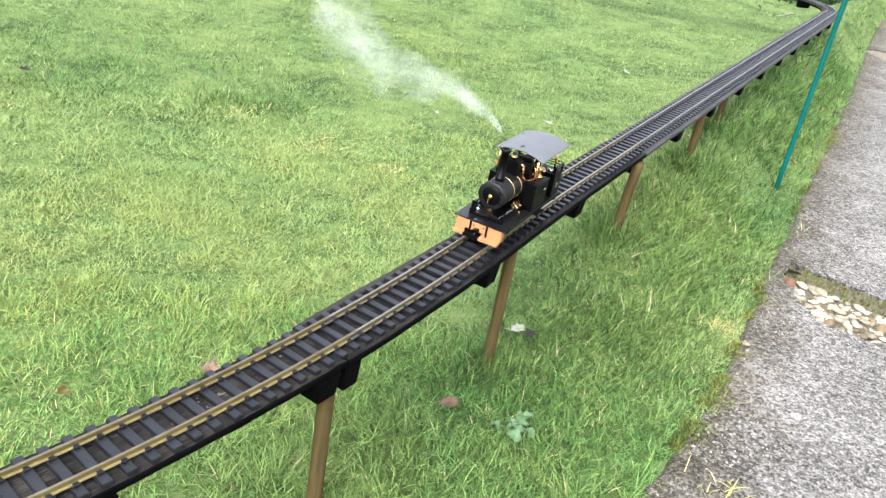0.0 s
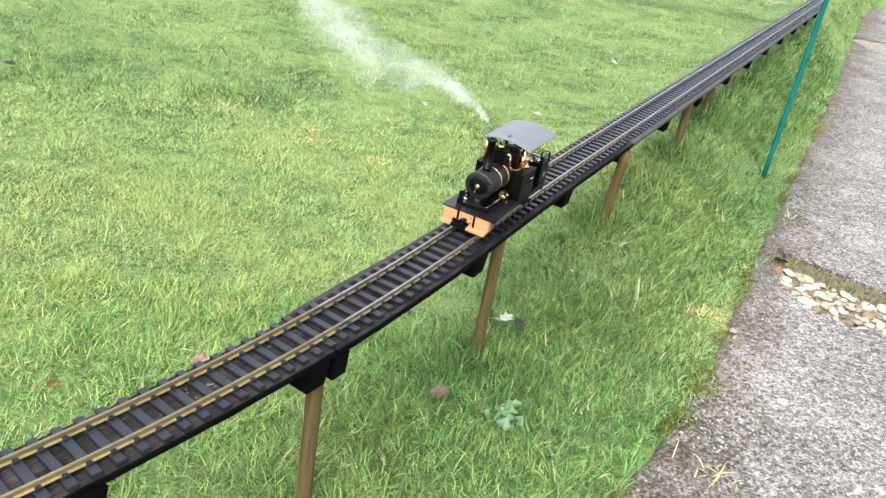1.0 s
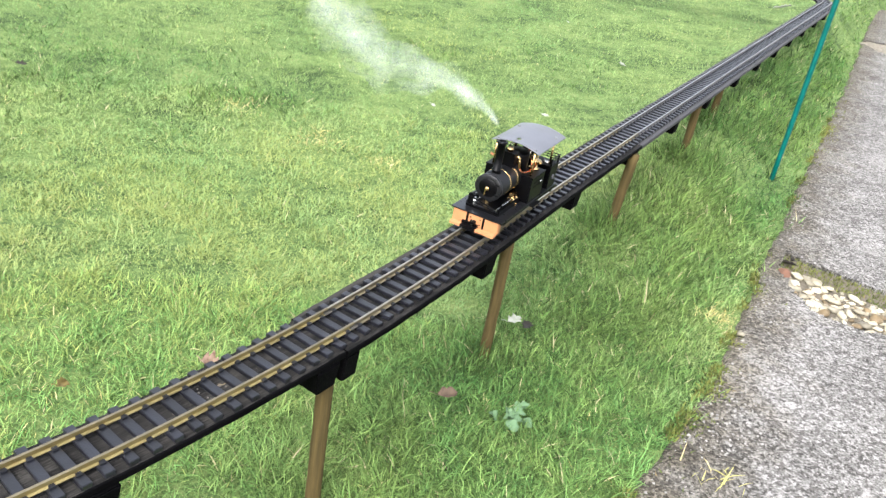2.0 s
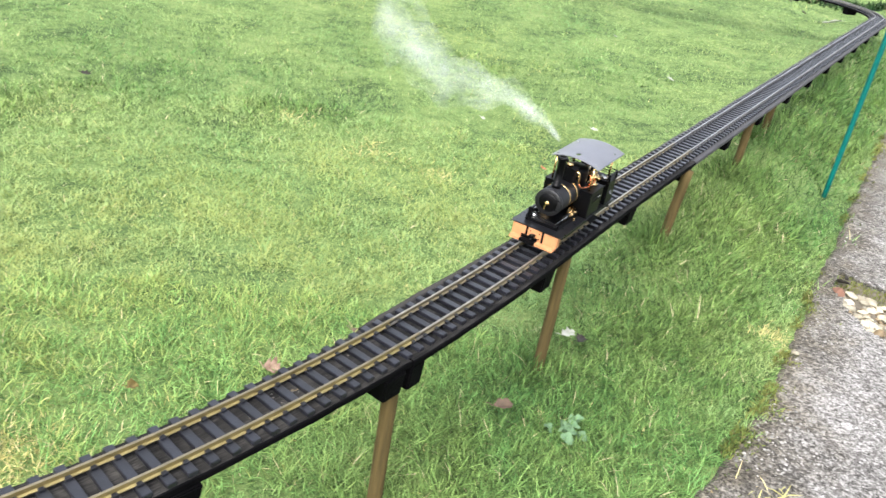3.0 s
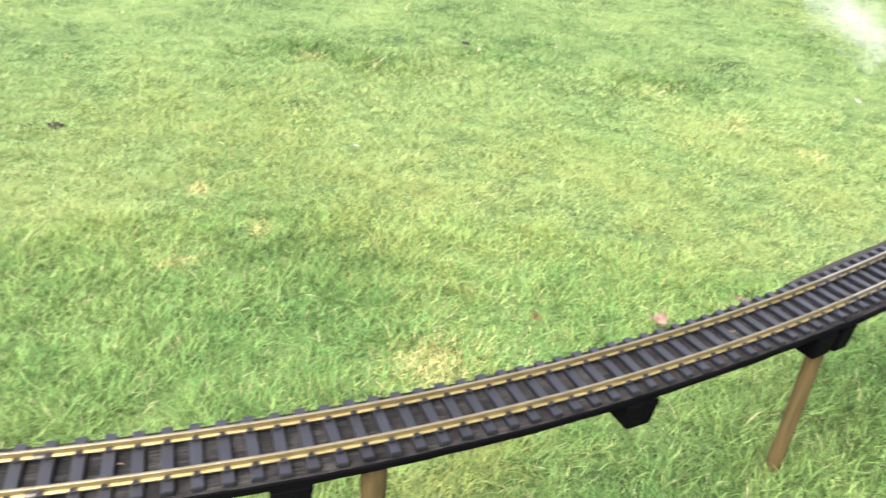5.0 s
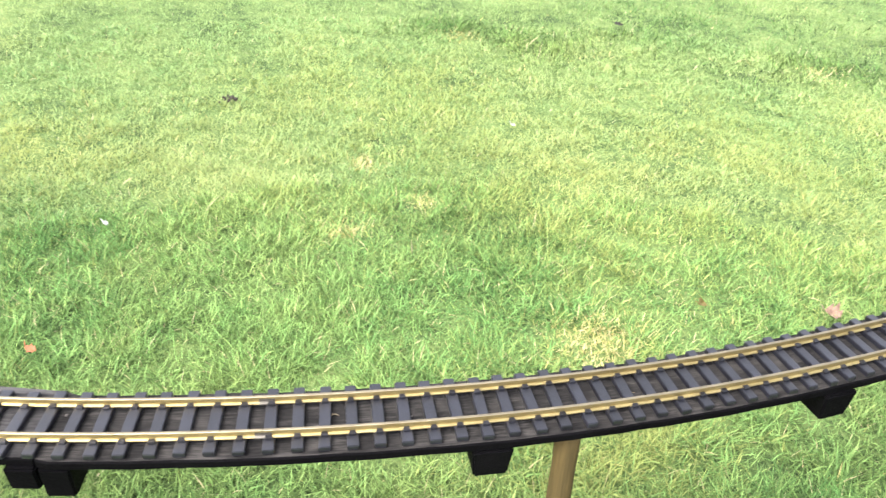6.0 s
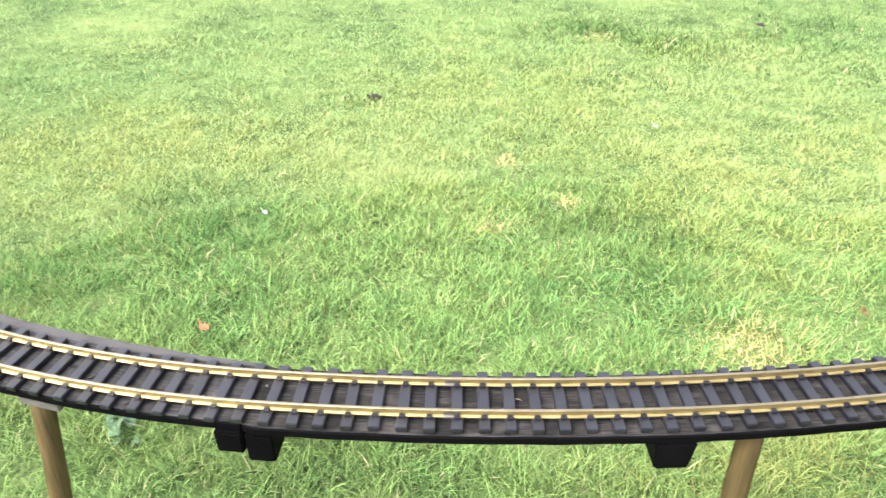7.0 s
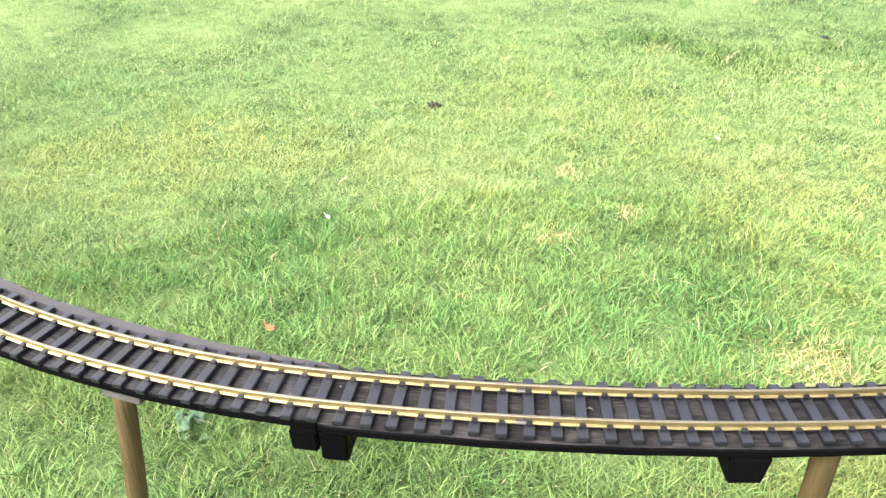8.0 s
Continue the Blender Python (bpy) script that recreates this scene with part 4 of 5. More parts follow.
        grid.append([bm.verts.new((x, R * math.sin(-half + 2 * half * j / nv), eave + sag - R + R * math.cos(-half + 2 * half * j / nv))) for j in range(nv + 1)])
    for i in range(nu):
        for j in range(nv):
            mid = (grid[i][j].co + grid[i + 1][j + 1].co) / 2
            if ((mid.x - 0.1455) / 0.0073) ** 2 + ((mid.y - 0.004) / 0.0034) ** 2 > 1:
                bm.faces.new((grid[i][j], grid[i + 1][j], grid[i + 1][j + 1], grid[i][j + 1]))
    bmesh.ops.delete(bm, geom=[v for v in bm.verts if not v.link_faces], context="VERTS")
    roof = part("roof", bm, SKY_SHEEN_PAINT, loco, "curved satin black sheet roof, sky sheen in its grey, with an oval slot", smooth=True)
    thick = roof.modifiers.new("sheet", "SOLIDIFY")
    thick.thickness, thick.offset = 0.0013, -1
    for x in (0.1300, 0.2210):
        for y in (-0.0365, 0.0365):
            z = eave + sag - R + math.sqrt(R * R - y * y)
            part("roof_pillar", tube_bm([(x, y, 0.083), (x, y, z - 0.0012)], 0.0019, 12), BRASS, loco, "brass roof pillar", smooth=True)
            part("roof_nut", lathe_bm([(0.0021, 0), (0.0023, 0.0006), (0.0021, 0.0024), (0.0010, 0.0031)], (x, y, z - 0.0004), 12), STEEL, roof, "small steel nut")
    return loco


loco = locomotive()
loco.matrix_world = on_line(2.050) @ pose(0, -0.002, 0, 0, 0, 1.0) @ Matrix.Translation((-0.110, 0, 0))


# ---- small things on the lawn ----
def leaf_thing(label, x, y, long, wide, mat, turn, tilt=0.2, curl=0.35, z=0.03):
    """A fallen leaf: a curled blade with a midrib and stalk."""
    thing = tagged(new("fallen_leaf"), label, "leaf", "fallen leaves")
    bm = bmesh.new()
    rows = []
    for i in range(9):
        u = i / 8
        w = wide * (math.sin(math.pi * min(1, u * 0.97 + 0.03)) ** 0.7) * (1 + 0.30 * math.sin(u * 17 + x * 9) + 0.12 * math.sin(u * 31 + y * 5)) / 2
        rows.append([bm.verts.new(((u - 0.5) * long, w * v, curl * (abs(v) ** 1.5) * w + 0.12 * long * (u - 0.5) ** 2 * 4 * curl + 0.06 * wide * math.sin(5 * u + 3 * v))) for v in (-1, -0.5, 0, 0.5, 1)])
    for a, b in zip(rows, rows[1:]):
        for k in range(4):
            bm.faces.new((a[k], a[k + 1], b[k + 1], b[k]))
    blade = part("blade", bm, mat, thing, smooth=True)
    blade.modifiers.new("sheet", "SOLIDIFY").thickness = 0.0006
    part("stalk", tube_bm([(-0.5 * long, 0, 0.002), (-0.62 * long, 0.004, 0.004), (-0.8 * long, 0.008, 0.003)], 0.0008, 6), mat, thing)
    thing.matrix_world = pose(x, y, z + float(bank(x, y)), math.degrees(tilt), math.degrees(tilt) * 0.6, turn)


DEAD = material("dark rotting leaf", (0.022, 0.017, 0.011), (0.010, 0.008, 0.006), 0.7, scale=80, bump=0.5)
leaf_thing("dry pinkish-brown leaf lying in the grass", 0.240, 1.106, 0.042, 0.022, LEAF, 25, 0.30, 0.9, 0.036)
leaf_thing("bleached white leaf in the grass by a post", 0.396, 1.346, 0.044, 0.020, PALE_LEAF, 40, 0.25, 0.6, 0.034)
leaf_thing("dark rotting leaf in the grass by a post", 0.420, 1.332, 0.034, 0.020, DEAD, 60, 0.2, 0.5, 0.034)
leaf_thing("pale pink curled leaf behind the track", -0.170, 1.170, 0.030, 0.028, material("pink curled leaf", (0.29, 0.20, 0.15), (0.13, 0.075, 0.05), 0.6, scale=110, spread=0.25), 10, 0.5, 1.2, 0.014)
leaf_thing("yellow-brown leaf among the grass", -0.385, 1.076, 0.030, 0.018, material("ochre leaf", (0.20, 0.15, 0.035), (0.12, 0.08, 0.02), 0.7, scale=70), 80, 0.6, 0.7, 0.02)
leaf_thing("rust-red leaf on the lawn", 0.486, 2.296, 0.030, 0.018, RED_LEAF, 70, 0.4, 0.5, 0.02)
leaf_thing("rust-red leaf on the lawn", -1.298, 0.424, 0.018, 0.013, RED_LEAF, 20, 0.5, 0.6, 0.02)
leaf_thing("dark withered leaf on the lawn", -0.968, 2.580, 0.034, 0.018, DEAD, 40, 0.4, 0.6, 0.02)
leaf_thing("bleached white leaf on the lawn", 0.740, 2.746, 0.030, 0.018, PALE_LEAF, 15, 0.3, 0.5, 0.02)
leaf_thing("small white petal on the lawn", -1.481, 0.760, 0.012, 0.010, material("white petal", (0.5, 0.5, 0.49), (0.42, 0.42, 0.41), 0.5), 70, 0.7, 0.4, 0.02)
leaf_thing("small white petal on the lawn", 0.332, 2.702, 0.018, 0.014, PALE_LEAF, 20, 0.4, 0.5, 0.02)
leaf_thing("bleached white leaf on the lawn", 1.283, 3.642, 0.05, 0.03, PALE_LEAF, 50, 0.4, 0.5, 0.02)
leaf_thing("small bleached leaf on the lawn", -0.965, 1.615, 0.014, 0.009, PALE_LEAF, 35, 0.4, 0.5, 0.02)
leaf_thing("dark leaf beside the track", -0.02, 1.325, 0.035, 0.016, LEAF, 5, 0.3, 0.5, 0.008)

for x, y, size in ((3.103, 6.263, 0.06), (3.219, 6.788, 0.05), (3.635, 7.016, 0.05), (1.985, 5.57, 0.03), (3.2, 7.13, 0.05)):
    leaf_thing("dark rotting leaf on the far lawn", x, y, size, size * 0.5, DEAD, x * 70 % 180, 0.4, 0.7, 0.03)
for x, y, size in ((3.128, 5.918, 0.07), (3.24, 6.013, 0.08), (1.177, 4.345, 0.035)):
    leaf_thing("bleached white leaf on the far lawn", x, y, size, size * 0.5, PALE_LEAF, x * 50 % 180, 0.4, 0.6, 0.03)

# broad-leaved weeds
def broadleaf_weed(x, y, leaves, spread):
    weed = tagged(new("broadleaf_weed"), "pale blue-green broad-leaved weed half hidden in the grass", "weed", "weeds in the lawn")
    for k in range(leaves):
        bm = bmesh.new()
        long, wide = random.uniform(0.016, 0.027), random.uniform(0.014, 0.022)
        rows = []
        for i in range(7):
            u = i / 6
            w = wide * math.sin(math.pi * (0.10 + 0.84 * u)) * 0.5
            rows.append([bm.verts.new((u * long, w * v, 0.006 * math.sin(2.4 * u) + 0.35 * w * abs(v) + 0.002 * math.sin(9 * u + 3 * v))) for v in (-1, -0.5, 0, 0.5, 1)])
        for p, q in zip(rows, rows[1:]):
            for j in range(4):
                bm.faces.new((p[j], p[j + 1], q[j + 1], q[j]))
        leaf = part("leaf", bm, WEED, weed, smooth=True)
        leaf.matrix_basis = pose(random.gauss(0, spread), random.gauss(0, spread), random.uniform(0.005, 0.016), random.uniform(-18, 18), random.uniform(-18, 8), random.uniform(0, 360))
    weed.matrix_world = pose(x, y, 0)


broadleaf_weed(0.357, 1.090, 13, 0.012)
broadleaf_weed(-1.232, 0.205, 12, 0.015)

# ---- dark scrape in the turf: a small heap of soil crumbs ----
heap = tagged(new("soil_heap"), "small dark heap of turned soil on the lawn", "soil heap")
crumb = bmesh.new()
for k in range(14):
    own = bmesh.new()
    bmesh.ops.create_icosphere(own, subdivisions=1, radius=random.uniform(0.003, 0.0065))
    for v in own.verts:
        v.co *= random.uniform(0.75, 1.25)
    merged(own, Matrix.Translation((random.gauss(0, 0.012), random.gauss(0, 0.008), random.uniform(0.008, 0.020))), crumb)
part("crumbs", crumb, material("dark wet soil", (0.018, 0.015, 0.011), (0.035, 0.028, 0.018), 0.9, scale=80), heap)
heap.matrix_world = pose(-1.676, 1.388, 0, 0, 0, 20)

# ---- pebbles in the hollow of the path ----
PEBBLE_MESHES = []
for k in range(6):
    bm = bmesh.new()
    bmesh.ops.create_icosphere(bm, subdivisions=2, radius=1)
    sx, sy, sz = random.uniform(0.8, 1.2), random.uniform(0.55, 0.95), random.uniform(0.32, 0.5)
    for v in bm.verts:
        f = 1 + 0.48 * noise.noise(v.co * 1.1 + Vector((k * 7, 0, 0)))
        v.co = Vector((v.co.x * sx, v.co.y * sy, v.co.z * sz)) * (f + 0.22 * noise.noise(v.co * 2.7 + Vector((0, k * 5, 0))))
    me = mesh_from("pebble", bm)
    me.materials.append(OCHRE if k == 5 else PEBBLE)
    for f in me.polygons:
        f.use_smooth = True
    PEBBLE_MESHES.append(me)
BRICK_BIT = material("red brick fragment", (0.15, 0.070, 0.042), (0.09, 0.045, 0.03), 0.8, scale=60)
soil = bmesh.new()
soil.faces.new([soil.verts.new((x, y, 0.0025)) for x, y in HOLE])
tagged(new("hollow_floor", mesh_from("hollow_floor", soil)), "damp gritty soil in the broken hollow of the path", "soil", kind="structure").data.materials.append(GRIT)
gravel = bmesh.new()
gravel.faces.new([gravel.verts.new((x, y, 0.0025)) for x, y in HOLE_FAR])
tagged(new("hollow_floor", mesh_from("hollow_floor", gravel)), "pale gravel in the far hollow of the path", "gravel", kind="structure").data.materials.append(GRAVEL)
made = []
tries = 0
while len(made) < 240 and tries < 20000:
    tries += 1
    t = random.random()
    x, y = random.uniform(1.15, 1.57), random.uniform(1.40, 1.80)
    r = 0.006 + 0.015 * random.random() ** 1.9
    if inside(x, y, HOLE) and (x - 1.22) * 0.75 + (y - 1.75) < 0.012 and not any((x - a) ** 2 + (y - b) ** 2 < (0.54 * (r + c)) ** 2 for a, b, c in made):
        made.append((x, y, r))
for x, y, r in made:
    ob = tagged(new("pebble", random.choice(PEBBLE_MESHES)), "worn pale pebble lying in the hollow of the path", "pebble", "pebbles in the hollow")
    ob.matrix_world = pose(x, y, r * 0.42, random.uniform(-15, 15), random.uniform(-15, 15), random.uniform(0, 360)) @ Matrix.Scale(r, 4)
lump = tagged(new("brick_fragment"), "broken red brick piece at the end of the hollow", "brick")
bm = bmesh.new()
bmesh.ops.create_icosphere(bm, subdivisions=2, radius=0.02)
for v in bm.verts:
    v.co *= 1 + 0.4 * noise.noise(v.co * 60)
part("lump", bm, BRICK_BIT, lump)
lump.matrix_world = pose(1.196, 1.752, 0.003)
leaf_thing("dark rotting leaf at the end of the hollow", 1.224, 1.795, 0.038, 0.022, DEAD, 120, 0.4, 0.9, 0.014)
leaf_thing("dark rotting leaf at the end of the hollow", 1.240, 1.815, 0.034, 0.02, DEAD, 40, 0.5, 1.1, 0.016)

# ---- pieces joined in large numbers ----
rng = np.random.default_rng(7)


def value_noise(x, y, scale, seed):
    """Smooth noise from 0 to 1 on the plan."""
    table = np.random.default_rng(seed).random((64, 64))
    u, v = x * scale, y * scale
    i, j = np.floor(u).astype(int), np.floor(v).astype(int)
    f, g = u - i, v - j
    f, g = f * f * (3 - 2 * f), g * g * (3 - 2 * g)
    t = lambda a, b: table[a % 64, b % 64]  # noqa: E731
    return (t(i, j) * (1 - f) + t(i + 1, j) * f) * (1 - g) + (t(i, j + 1) * (1 - f) + t(i + 1, j + 1) * f) * g


def raw_mesh(name, co, tris, mat):
    me = bpy.data.meshes.new(name)
    me.vertices.add(len(co))
    me.vertices.foreach_set("co", np.ascontiguousarray(co, dtype=np.float32).ravel())
    me.loops.add(tris.size)
    me.loops.foreach_set("vertex_index", np.ascontiguousarray(tris, dtype=np.int32).ravel())
    me.polygons.add(len(tris))
    me.polygons.foreach_set("loop_start", np.arange(0, tris.size, 3, dtype=np.int32))
    me.update(calc_edges=True)
    me.materials.append(mat)
    return me


def blades(name, label, x, y, long, wide, lean, mat, fine=True, z0=-0.004):
    """Grass blades as one mesh: each a tapering strip that bends over."""
    n = len(x)
    az, face = rng.uniform(0, 2 * np.pi, n), rng.normal(0, 0.5, n)
    d = np.stack([np.cos(az), np.sin(az), np.zeros(n)], 1)
    w = np.stack([-np.sin(az + face), np.cos(az + face), 0.3 * rng.normal(0, 1, n)], 1) * (wide / 2)[:, None]
    root = np.stack([x, y, z0 + bank(x, y)], 1)
    up = np.array([0, 0, 1.0])
    a0, a1 = lean * 0.86, np.minimum(lean * 1.15, 1.62)
    mid = root + (np.sin(a0)[:, None] * d + np.cos(a0)[:, None] * up) * (long * 0.5)[:, None]
    tip = mid + (np.sin(a1)[:, None] * d + np.cos(a1)[:, None] * up) * (long * 0.5)[:, None]
    tip[:, 2] = np.maximum(tip[:, 2], root[:, 2] + 0.006)
    k = np.arange(n)[:, None]
    if fine:
        co = np.stack([root - w * 0.8, root + w * 0.8, mid + w * 0.9, mid - w * 0.9, tip], 1).reshape(-1, 3)
        tris = (k * 5 + np.array([[0, 1, 2, 0, 2, 3, 3, 2, 4]])).reshape(-1, 3)
    else:
        co = np.stack([root - w, root + w, tip], 1).reshape(-1, 3)
        tris = (k * 3 + np.array([[0, 1, 2]])).reshape(-1, 3)
    return tagged(new(name, raw_mesh(name, co, tris, mat)), label, "grass", kind="stuff")


def scatter(count, near, far, power):
    """Places on the plan in the sector of the lawn that is looked over, thinning out with distance."""
    a = np.radians(rng.uniform(0, 196, count))
    u = rng.random(count)
    d = near * (far / near) ** u if power == 2 else np.sqrt(near ** 2 + u * (far ** 2 - near ** 2))
    return -0.25 + d * np.cos(a), -0.15 + d * np.sin(a), d


edge_y = np.linspace(-6, 40, 4000)
edge_x = np.array([path_edge(v) for v in edge_y])


def off_path(x, y, spill=0.0):
    return x < np.interp(y, edge_y, edge_x) + spill


STRAW = [(-0.30, 2.50, 0.05), (-1.40, 2.22, 0.05), (-0.522, 0.896, 0.070), (-1.077, 0.998, 0.032), (-0.990, 1.170, 0.030), (-1.193, 1.258, 0.025), (-0.041, 2.30, 0.06), (0.92, 1.50, 0.035), (0.144, 2.18, 0.045)]
DARK = [(-0.29, 2.58, 0.16), (-1.43, 0.56, 0.26), (-0.86, 1.12, 0.16), (-0.25, 2.9, 0.21), (-1.48, 2.27, 0.14), (-1.18, 2.30, 0.17), (0.30, 3.4, 0.2), (-0.83, 2.81, 0.45), (-0.90, 2.55, 0.30), (0.95, 3.5, 0.3), (-1.02, 0.36, 0.12)]
# stretches of the lawn that have yellowed
YELLOWED = [(-0.32, 1.68, 0.42), (0.05, 2.02, 0.30), (-0.60, 1.35, 0.35), (-1.12, 1.43, 0.33), (-0.71, 1.43, 0.36), (-2.0, 0.72, 0.42), (-1.35, 1.60, 0.40), (0.45, 2.5, 0.35), (0.25, 3.9, 0.5), (-0.5, 0.75, 0.2)]


def straw_at(x, y):
    v = np.zeros_like(x)
    for a, b, r in STRAW:
        v = np.maximum(v, np.exp(-(((x - a) / r) ** 2 + ((y - b) / r) ** 2)))
    return v * np.interp(y, [1.7, 2.1], [1.0, 0.40])


def yellow_at(x, y):
    v = np.zeros_like(x)
    for a, b, r in YELLOWED:
        v = np.maximum(v, np.exp(-(((x - a) / r) ** 2 + ((y - b) / r) ** 2)))
    return np.clip(v * (0.25 + 1.2 * value_noise(x, y, 5, 17)), 0, 0.8)


def lush_at(x, y):
    """How lush the grass is: tall beside and under the track on the path's side, and in dark tufts."""
    o = beside_line(x, y)[1]
    v = 0.74 * np.clip((o + 0.08) / 0.15, 0, 1) * np.clip((0.55 - o) / 0.35, 0, 1) * np.clip((y - 0.2) / 0.4, 0, 1)
    for a, b, r in DARK:
        v = np.maximum(v, (0.25 if r > 0.2 else 0.6) * np.exp(-(((x - a) / r) ** 2 + ((y - b) / r) ** 2)))
    return v * (0.25 + 1.3 * value_noise(x, y, 7, 3))


def lawn(name, count, near, far, power, fine, grow):
    x, y, d = scatter(count, near, far, power)
    keep = off_path(x, y, 0.014 * rng.normal(0, 1, len(x)) + 0.11 * (value_noise(x, y, 12, 41) * 0.6 + value_noise(x, y, 33, 42) * 0.4 - 0.50) + 0.002)
    x, y, d = x[keep], y[keep], d[keep]
    lush = lush_at(x, y)
    dry = straw_at(x, y)
    tuft = value_noise(x, y, 16, 5) * 0.6 + value_noise(x, y, 45, 6) * 0.4
    pick = rng.random(len(x))
    dry = np.maximum(dry, 0.004 + 0.35 * np.clip(value_noise(x, y, 13, 8) * 0.7 + value_noise(x, y, 40, 9) * 0.5 - 0.88, 0, 0.4))
    is_dry = pick < dry * 0.9
    is_lush = ~is_dry & (pick < lush * 0.85)
    plain = ~is_dry & ~is_lush & (rng.random(len(x)) < (0.15 if fine else 0.4) + (1.25 if fine else 0.9) * tuft)
    is_yellow = plain & (rng.random(len(x)) < yellow_at(x, y))
    plain &= ~is_yellow
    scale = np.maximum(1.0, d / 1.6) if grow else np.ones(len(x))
    # middle and far blades use the copies with sheen in their colour
    for tag, label, sel, mat, lo, hi, wid in (("lawn_grass", "short green mown lawn grass", plain, SHEEN_GRASS if grow else GRASS, 0.018 if not grow else 0.013, 0.044 if not grow else 0.026, 0.00165),
                                              ("yellowed_grass", "short yellow-green stretches of the mown lawn", is_yellow, SHEEN_YELLOW if grow else YELLOW, 0.016 if not grow else 0.012, 0.040 if not grow else 0.024, 0.0016),
                                              ("long_grass", "long dark green grass beside the track", is_lush, LUSH, 0.022, 0.048, 0.0019),
                                              ("dry_grass", "pale dry straw-coloured grass patches", is_dry, DRY, 0.012, 0.030, 0.0016)):
        n = int(sel.sum())
        if n:
            long = rng.uniform(lo, hi, n) * (0.45 + 1.1 * tuft[sel]) * np.minimum(scale[sel], 1.1)
            blades(tag, label, x[sel], y[sel], long, wid * rng.uniform(0.6, 1.4, n) * scale[sel] ** (0.6 if fine else 0.85), rng.uniform(0.55, 1.48, n), mat, fine)


lawn("near", 340000, 0.6, 1.6, 1, True, False)
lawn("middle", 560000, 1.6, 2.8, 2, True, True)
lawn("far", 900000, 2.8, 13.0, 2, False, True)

# tall grass left uncut along the track and round the posts
n = 26000
s_at = 6.2 - 4.4 * rng.random(n) ** 0.8
o_at = -0.16 + rng.normal(0, 0.10, n)
lx, ly, lh = (np.interp(s_at, LINE_S, a) for a in (LINE_X, LINE_Y, LINE_H))
x, y = lx - o_at * np.sin(lh), ly + o_at * np.cos(lh)
keep = (rng.random(n) < 0.15 + 1.3 * np.clip(value_noise(x, y, 7, 31) - 0.25, 0, 1)) & off_path(x, y, -0.03)
for px, py in ((0.703, 1.783), (1.074, 2.291), (1.27, 2.62)):
    tx, ty = px + rng.normal(0, 0.045, 300), py + rng.normal(0, 0.045, 300)
    x, y, keep = np.concatenate([x, tx]), np.concatenate([y, ty]), np.concatenate([keep, np.ones(300, bool)])
x, y = x[keep], y[keep]
d = np.hypot(x, y)
blades("uncut_grass", "tall uncut dark green grass along the track", x, y, rng.uniform(0.025, 0.060, len(x)) * np.interp(d, [1.2, 2.2], [0.8, 1.1]), 0.0019 * rng.uniform(0.6, 1.4, len(x)) * np.maximum(1, d / 1.8) ** 0.75, rng.uniform(0.3, 1.3, len(x)), LUSH)

# taller tufts that the mower leaves round the posts
tx, ty, tl = [], [], []
for px, py, k in ((0.331, 1.266, 230), (0.703, 1.783, 260), (1.074, 2.291, 300), (1.27, 2.62, 260), (0.025, 0.86, 160), (-0.437, 0.419, 120)):
    tx.append(px - 0.008 + rng.normal(0, 0.034, k))
    ty.append(py - 0.018 + rng.normal(0, 0.028, k))
    tl.append(rng.uniform(0.035, 0.085, k) * (1.0 if py > 1 else 0.7))
tx, ty, tl = np.concatenate(tx), np.concatenate(ty), np.concatenate(tl)
blades("uncut_grass", "tall grass tufts round the feet of the posts", tx, ty, tl, 0.0023 * rng.uniform(0.6, 1.4, len(tx)), rng.uniform(0.1, 1.1, len(tx)), LUSH)

# dark ivy beyond the far curve of the track
n = 900
u = rng.random(n)
x, y = 3.35 + 1.0 * u + rng.normal(0, 0.05, n), 7.32 - 0.30 * u + rng.normal(0, 0.10, n)
blades("ivy", "dark ivy at the far edge of the lawn", x, y, rng.uniform(0.03, 0.10, n), rng.uniform(0.010, 0.024, n), rng.uniform(0.2, 1.3, n), IVY)

# moss in the hollow and along the path's edge
n = 9000
x, y = rng.uniform(1.17, 1.56, n), rng.uniform(1.42, 1.88, n)
keep = np.array([inside(a, b, HOLE) and (a - 1.22) * 0.75 + (b - 1.75) > 0.0 for a, b in zip(x, y)])
x, y = x[keep], y[keep]
blades("moss", "olive moss in the hollow of the path", x, y, rng.uniform(0.008, 0.022, len(x)), rng.uniform(0.002, 0.004, len(x)), rng.uniform(0.2, 1.2, len(x)), MOSS)
n = 15000
y = 0.6 + 3.0 * rng.random(n) ** 1.5
x = np.interp(y, edge_y, edge_x) + np.abs(rng.normal(0, 0.032, n)) - 0.02
keep = rng.random(n) < 0.8 * np.clip(value_noise(x, y, 9, 11) * 0.6 + value_noise(x, y, 24, 12) * 0.5 - 0.50, 0, 1) * 3.2
x, y = x[keep], y[keep]
blades("moss", "olive moss along the edge of the path", x, y, rng.uniform(0.006, 0.020, len(x)), rng.uniform(0.002, 0.004, len(x)), rng.uniform(0.3, 1.3, len(x)), MOSS, z0=0.006)

# loose dry grass washed onto the path, and stones in the far hollow
n = 18
x, y = 0.690 + rng.normal(0, 0.026, n), 0.970 + rng.normal(0, 0.020, n)
blades("dry_grass", "bleached dry grass lying on the path", x, y, rng.uniform(0.02, 0.05, n), rng.uniform(0.0014, 0.0028, n), rng.uniform(1.1, 1.5, n), DRY, z0=0.013)
white = tagged(new("pebble", PEBBLE_MESHES[0]), "small white pebble at the edge of the path", "pebble")
white.matrix_world = pose(0.932, 1.425, 0.017, 0, 0, 30) @ Matrix.Scale(0.011, 4)

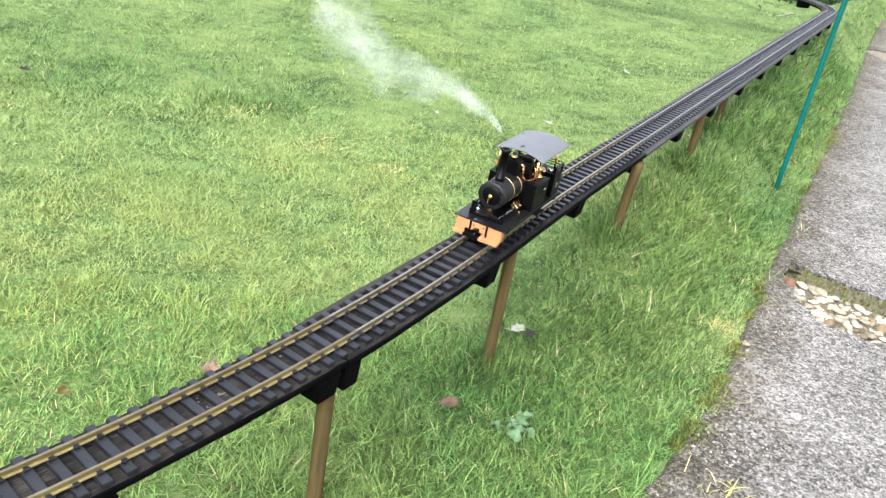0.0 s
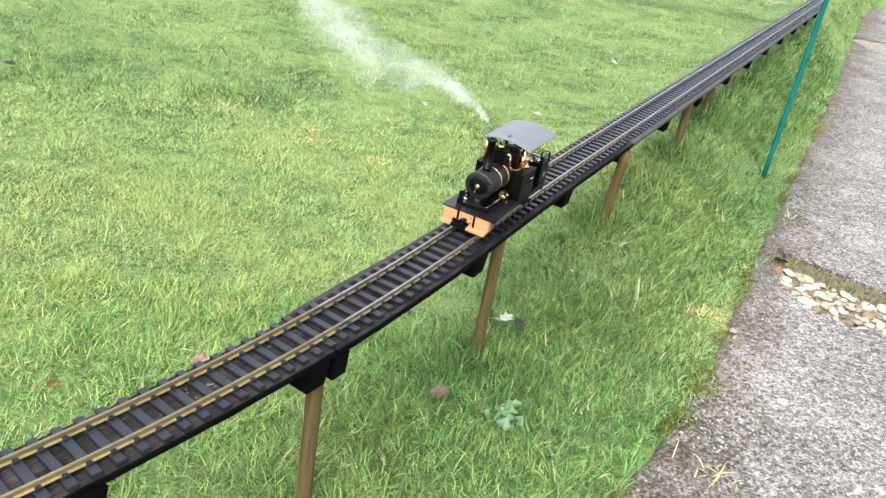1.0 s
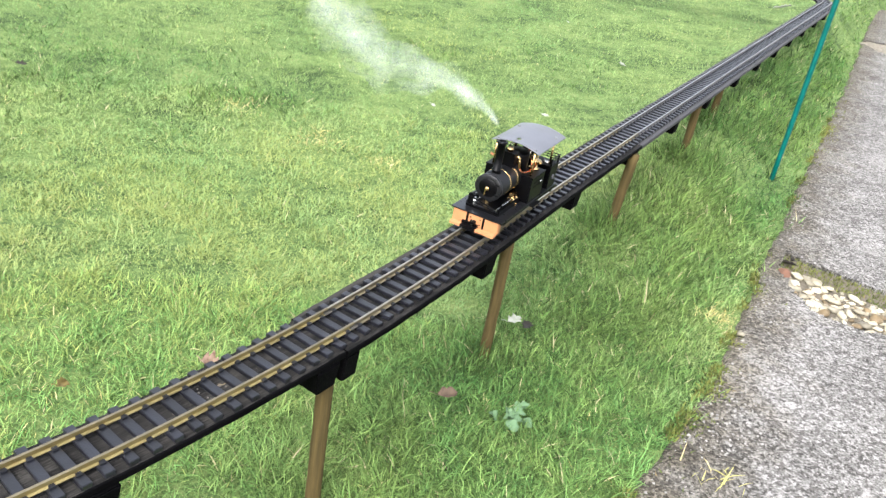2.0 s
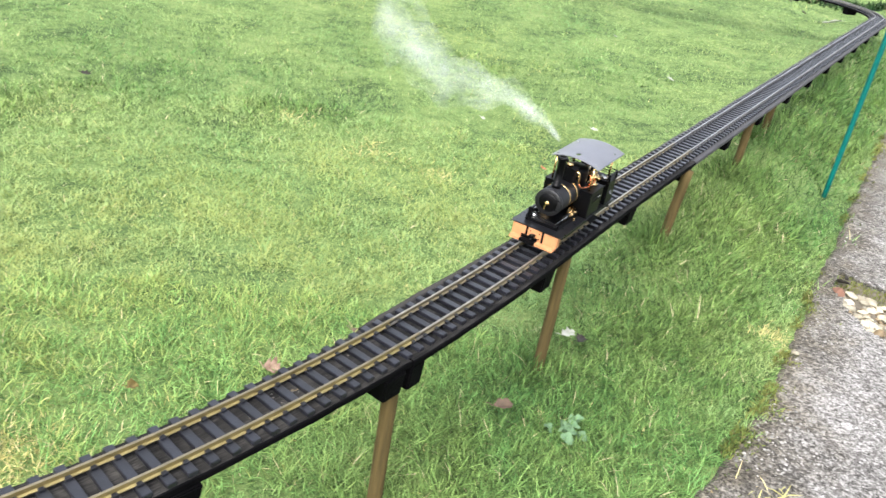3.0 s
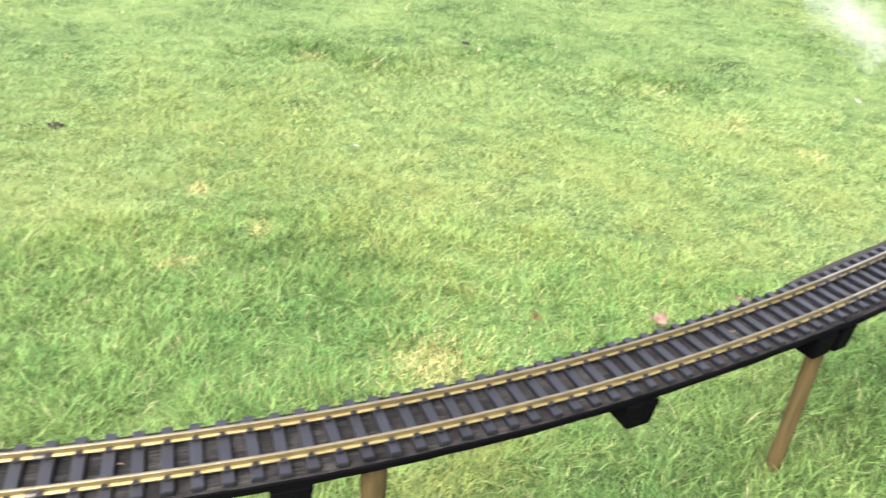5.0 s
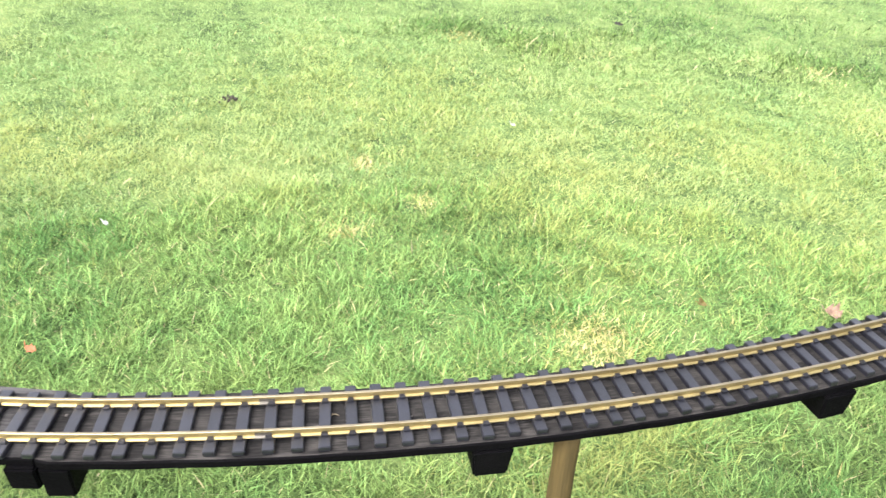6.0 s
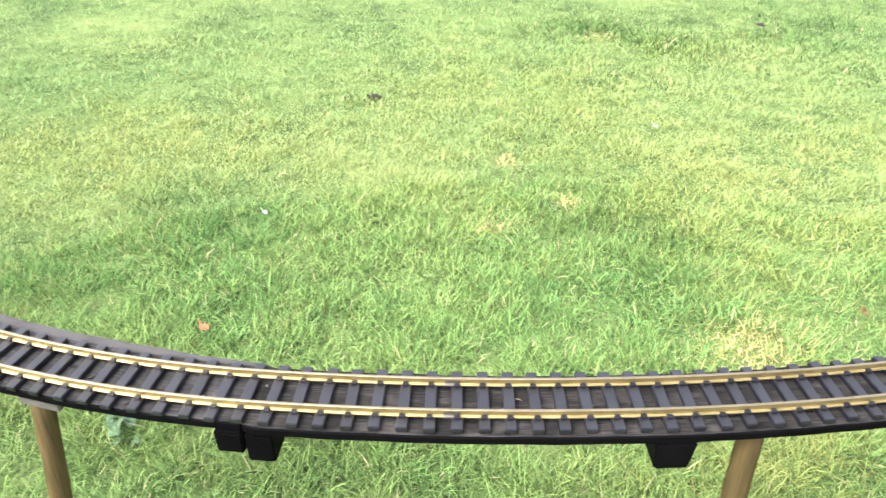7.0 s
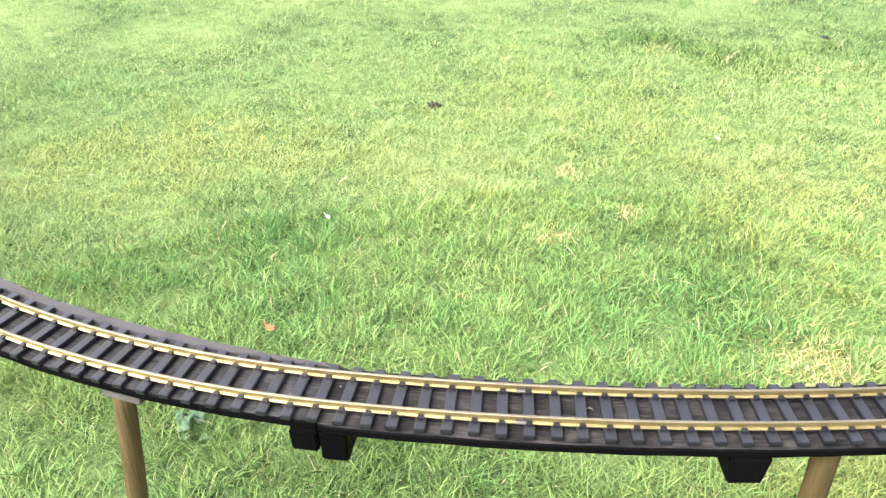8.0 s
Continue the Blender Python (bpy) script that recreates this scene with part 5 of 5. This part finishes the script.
# aggregate stones proud of the worn concrete
n = 32000
y = 0.5 + 4.5 * rng.random(n) ** 1.7
x = np.interp(y, edge_y, edge_x) + 0.02 + rng.random(n) * (0.9 + 0.25 * y)
clump = value_noise(x, y, 7, 21)
keep = (rng.random(n) < 0.25 + 0.9 * clump) & np.array([not inside(a, b, HOLE) for a, b in zip(x, y)])
x, y = x[keep], y[keep]
n = len(x)
r = 0.0018 + 0.0035 * rng.random(n) ** 2.2
az = rng.uniform(0, 2 * np.pi, n)
ring = [np.stack([x + r * s * np.cos(az + a), y + r * s * np.sin(az + a), np.full(n, 0.0105)], 1) for a, s in zip((0, 1.2, 2.5, 3.8, 5.1), (1.1, 0.8, 1.0, 0.75, 0.9))]
co = np.stack(ring + [np.stack([x, y, 0.012 + r * 0.45], 1)], 1).reshape(-1, 3)
k = np.arange(n)[:, None]
tris = (k * 6 + np.array([[0, 1, 5, 1, 2, 5, 2, 3, 5, 3, 4, 5, 4, 0, 5]])).reshape(-1, 3)
tagged(new("aggregate_stones", raw_mesh("aggregate_stones", co, tris, STONE)), "small pale stones set in the worn concrete", "stones", kind="stuff")

# ---- steam ----
STEAM = bpy.data.materials.new("thin white steam")
STEAM.use_nodes = True
sn, sl = STEAM.node_tree.nodes, STEAM.node_tree.links
vapour = sn["Principled BSDF"]
vapour.inputs["Base Color"].default_value = (0.62, 0.66, 0.66, 1)
vapour.inputs["Roughness"].default_value, vapour.inputs["Specular IOR Level"].default_value = 1.0, 0.0
place = sn.new("ShaderNodeNewGeometry")
puff = sn.new("ShaderNodeTexNoise")
puff.inputs["Scale"].default_value, puff.inputs["Detail"].default_value, puff.inputs["Roughness"].default_value = 17, 4, 0.55
sl.new(place.outputs["Position"], puff.inputs["Vector"])
thin = sn.new("ShaderNodeMapRange")
thin.inputs[1].default_value, thin.inputs[2].default_value = 0.36, 0.74
thin.inputs[3].default_value, thin.inputs[4].default_value = 0.0, 0.092
sl.new(puff.outputs["Fac"], thin.inputs[0])
sl.new(thin.outputs[0], vapour.inputs["Alpha"])
cloud = tagged(new("steam"), "thin white steam drifting from the chimney", "steam", kind="stuff")
AXIS = [(0.267, 1.265, 0.480), (0.234, 1.303, 0.503), (0.190, 1.338, 0.517), (0.134, 1.367, 0.516), (0.080, 1.395, 0.514), (0.041, 1.436, 0.533), (-0.005, 1.481, 0.559), (-0.062, 1.531, 0.592)]
for shell, share in enumerate((1.0, 0.68, 0.36)):
    bm = bmesh.new()
    rings = []
    for i in range(57):
        u = i / 56 * (len(AXIS) - 1)
        k = min(int(u), len(AXIS) - 2)
        c = Vector(AXIS[k]).lerp(Vector(AXIS[k + 1]), u - k) + Vector((0, 0, 0.010 * noise.noise((u * 1.1, 4, 0))))
        wide = share * (0.005 + 0.0092 * u) * (1 if i < 50 else 1 - ((i - 49) / 8) ** 2)
        ring = []
        for j in range(20):
            a = 2 * math.pi * j / 20
            side = Vector((0.45 * math.cos(a), 0.9 * math.cos(a), math.sin(a)))
            ring.append(bm.verts.new(c + side * wide * (1 + 0.55 * noise.noise(c * 26 + side * 1.2 + Vector((shell * 5, 0, 0))))))
        rings.append(ring)
    for p, q in zip(rings, rings[1:]):
        for j in range(20):
            bm.faces.new((p[j], p[(j + 1) % 20], q[(j + 1) % 20], q[j]))
    bm.faces.new(rings[0][::-1])
    bm.faces.new(rings[-1])
    part("wisp", bm, STEAM, cloud, smooth=True)
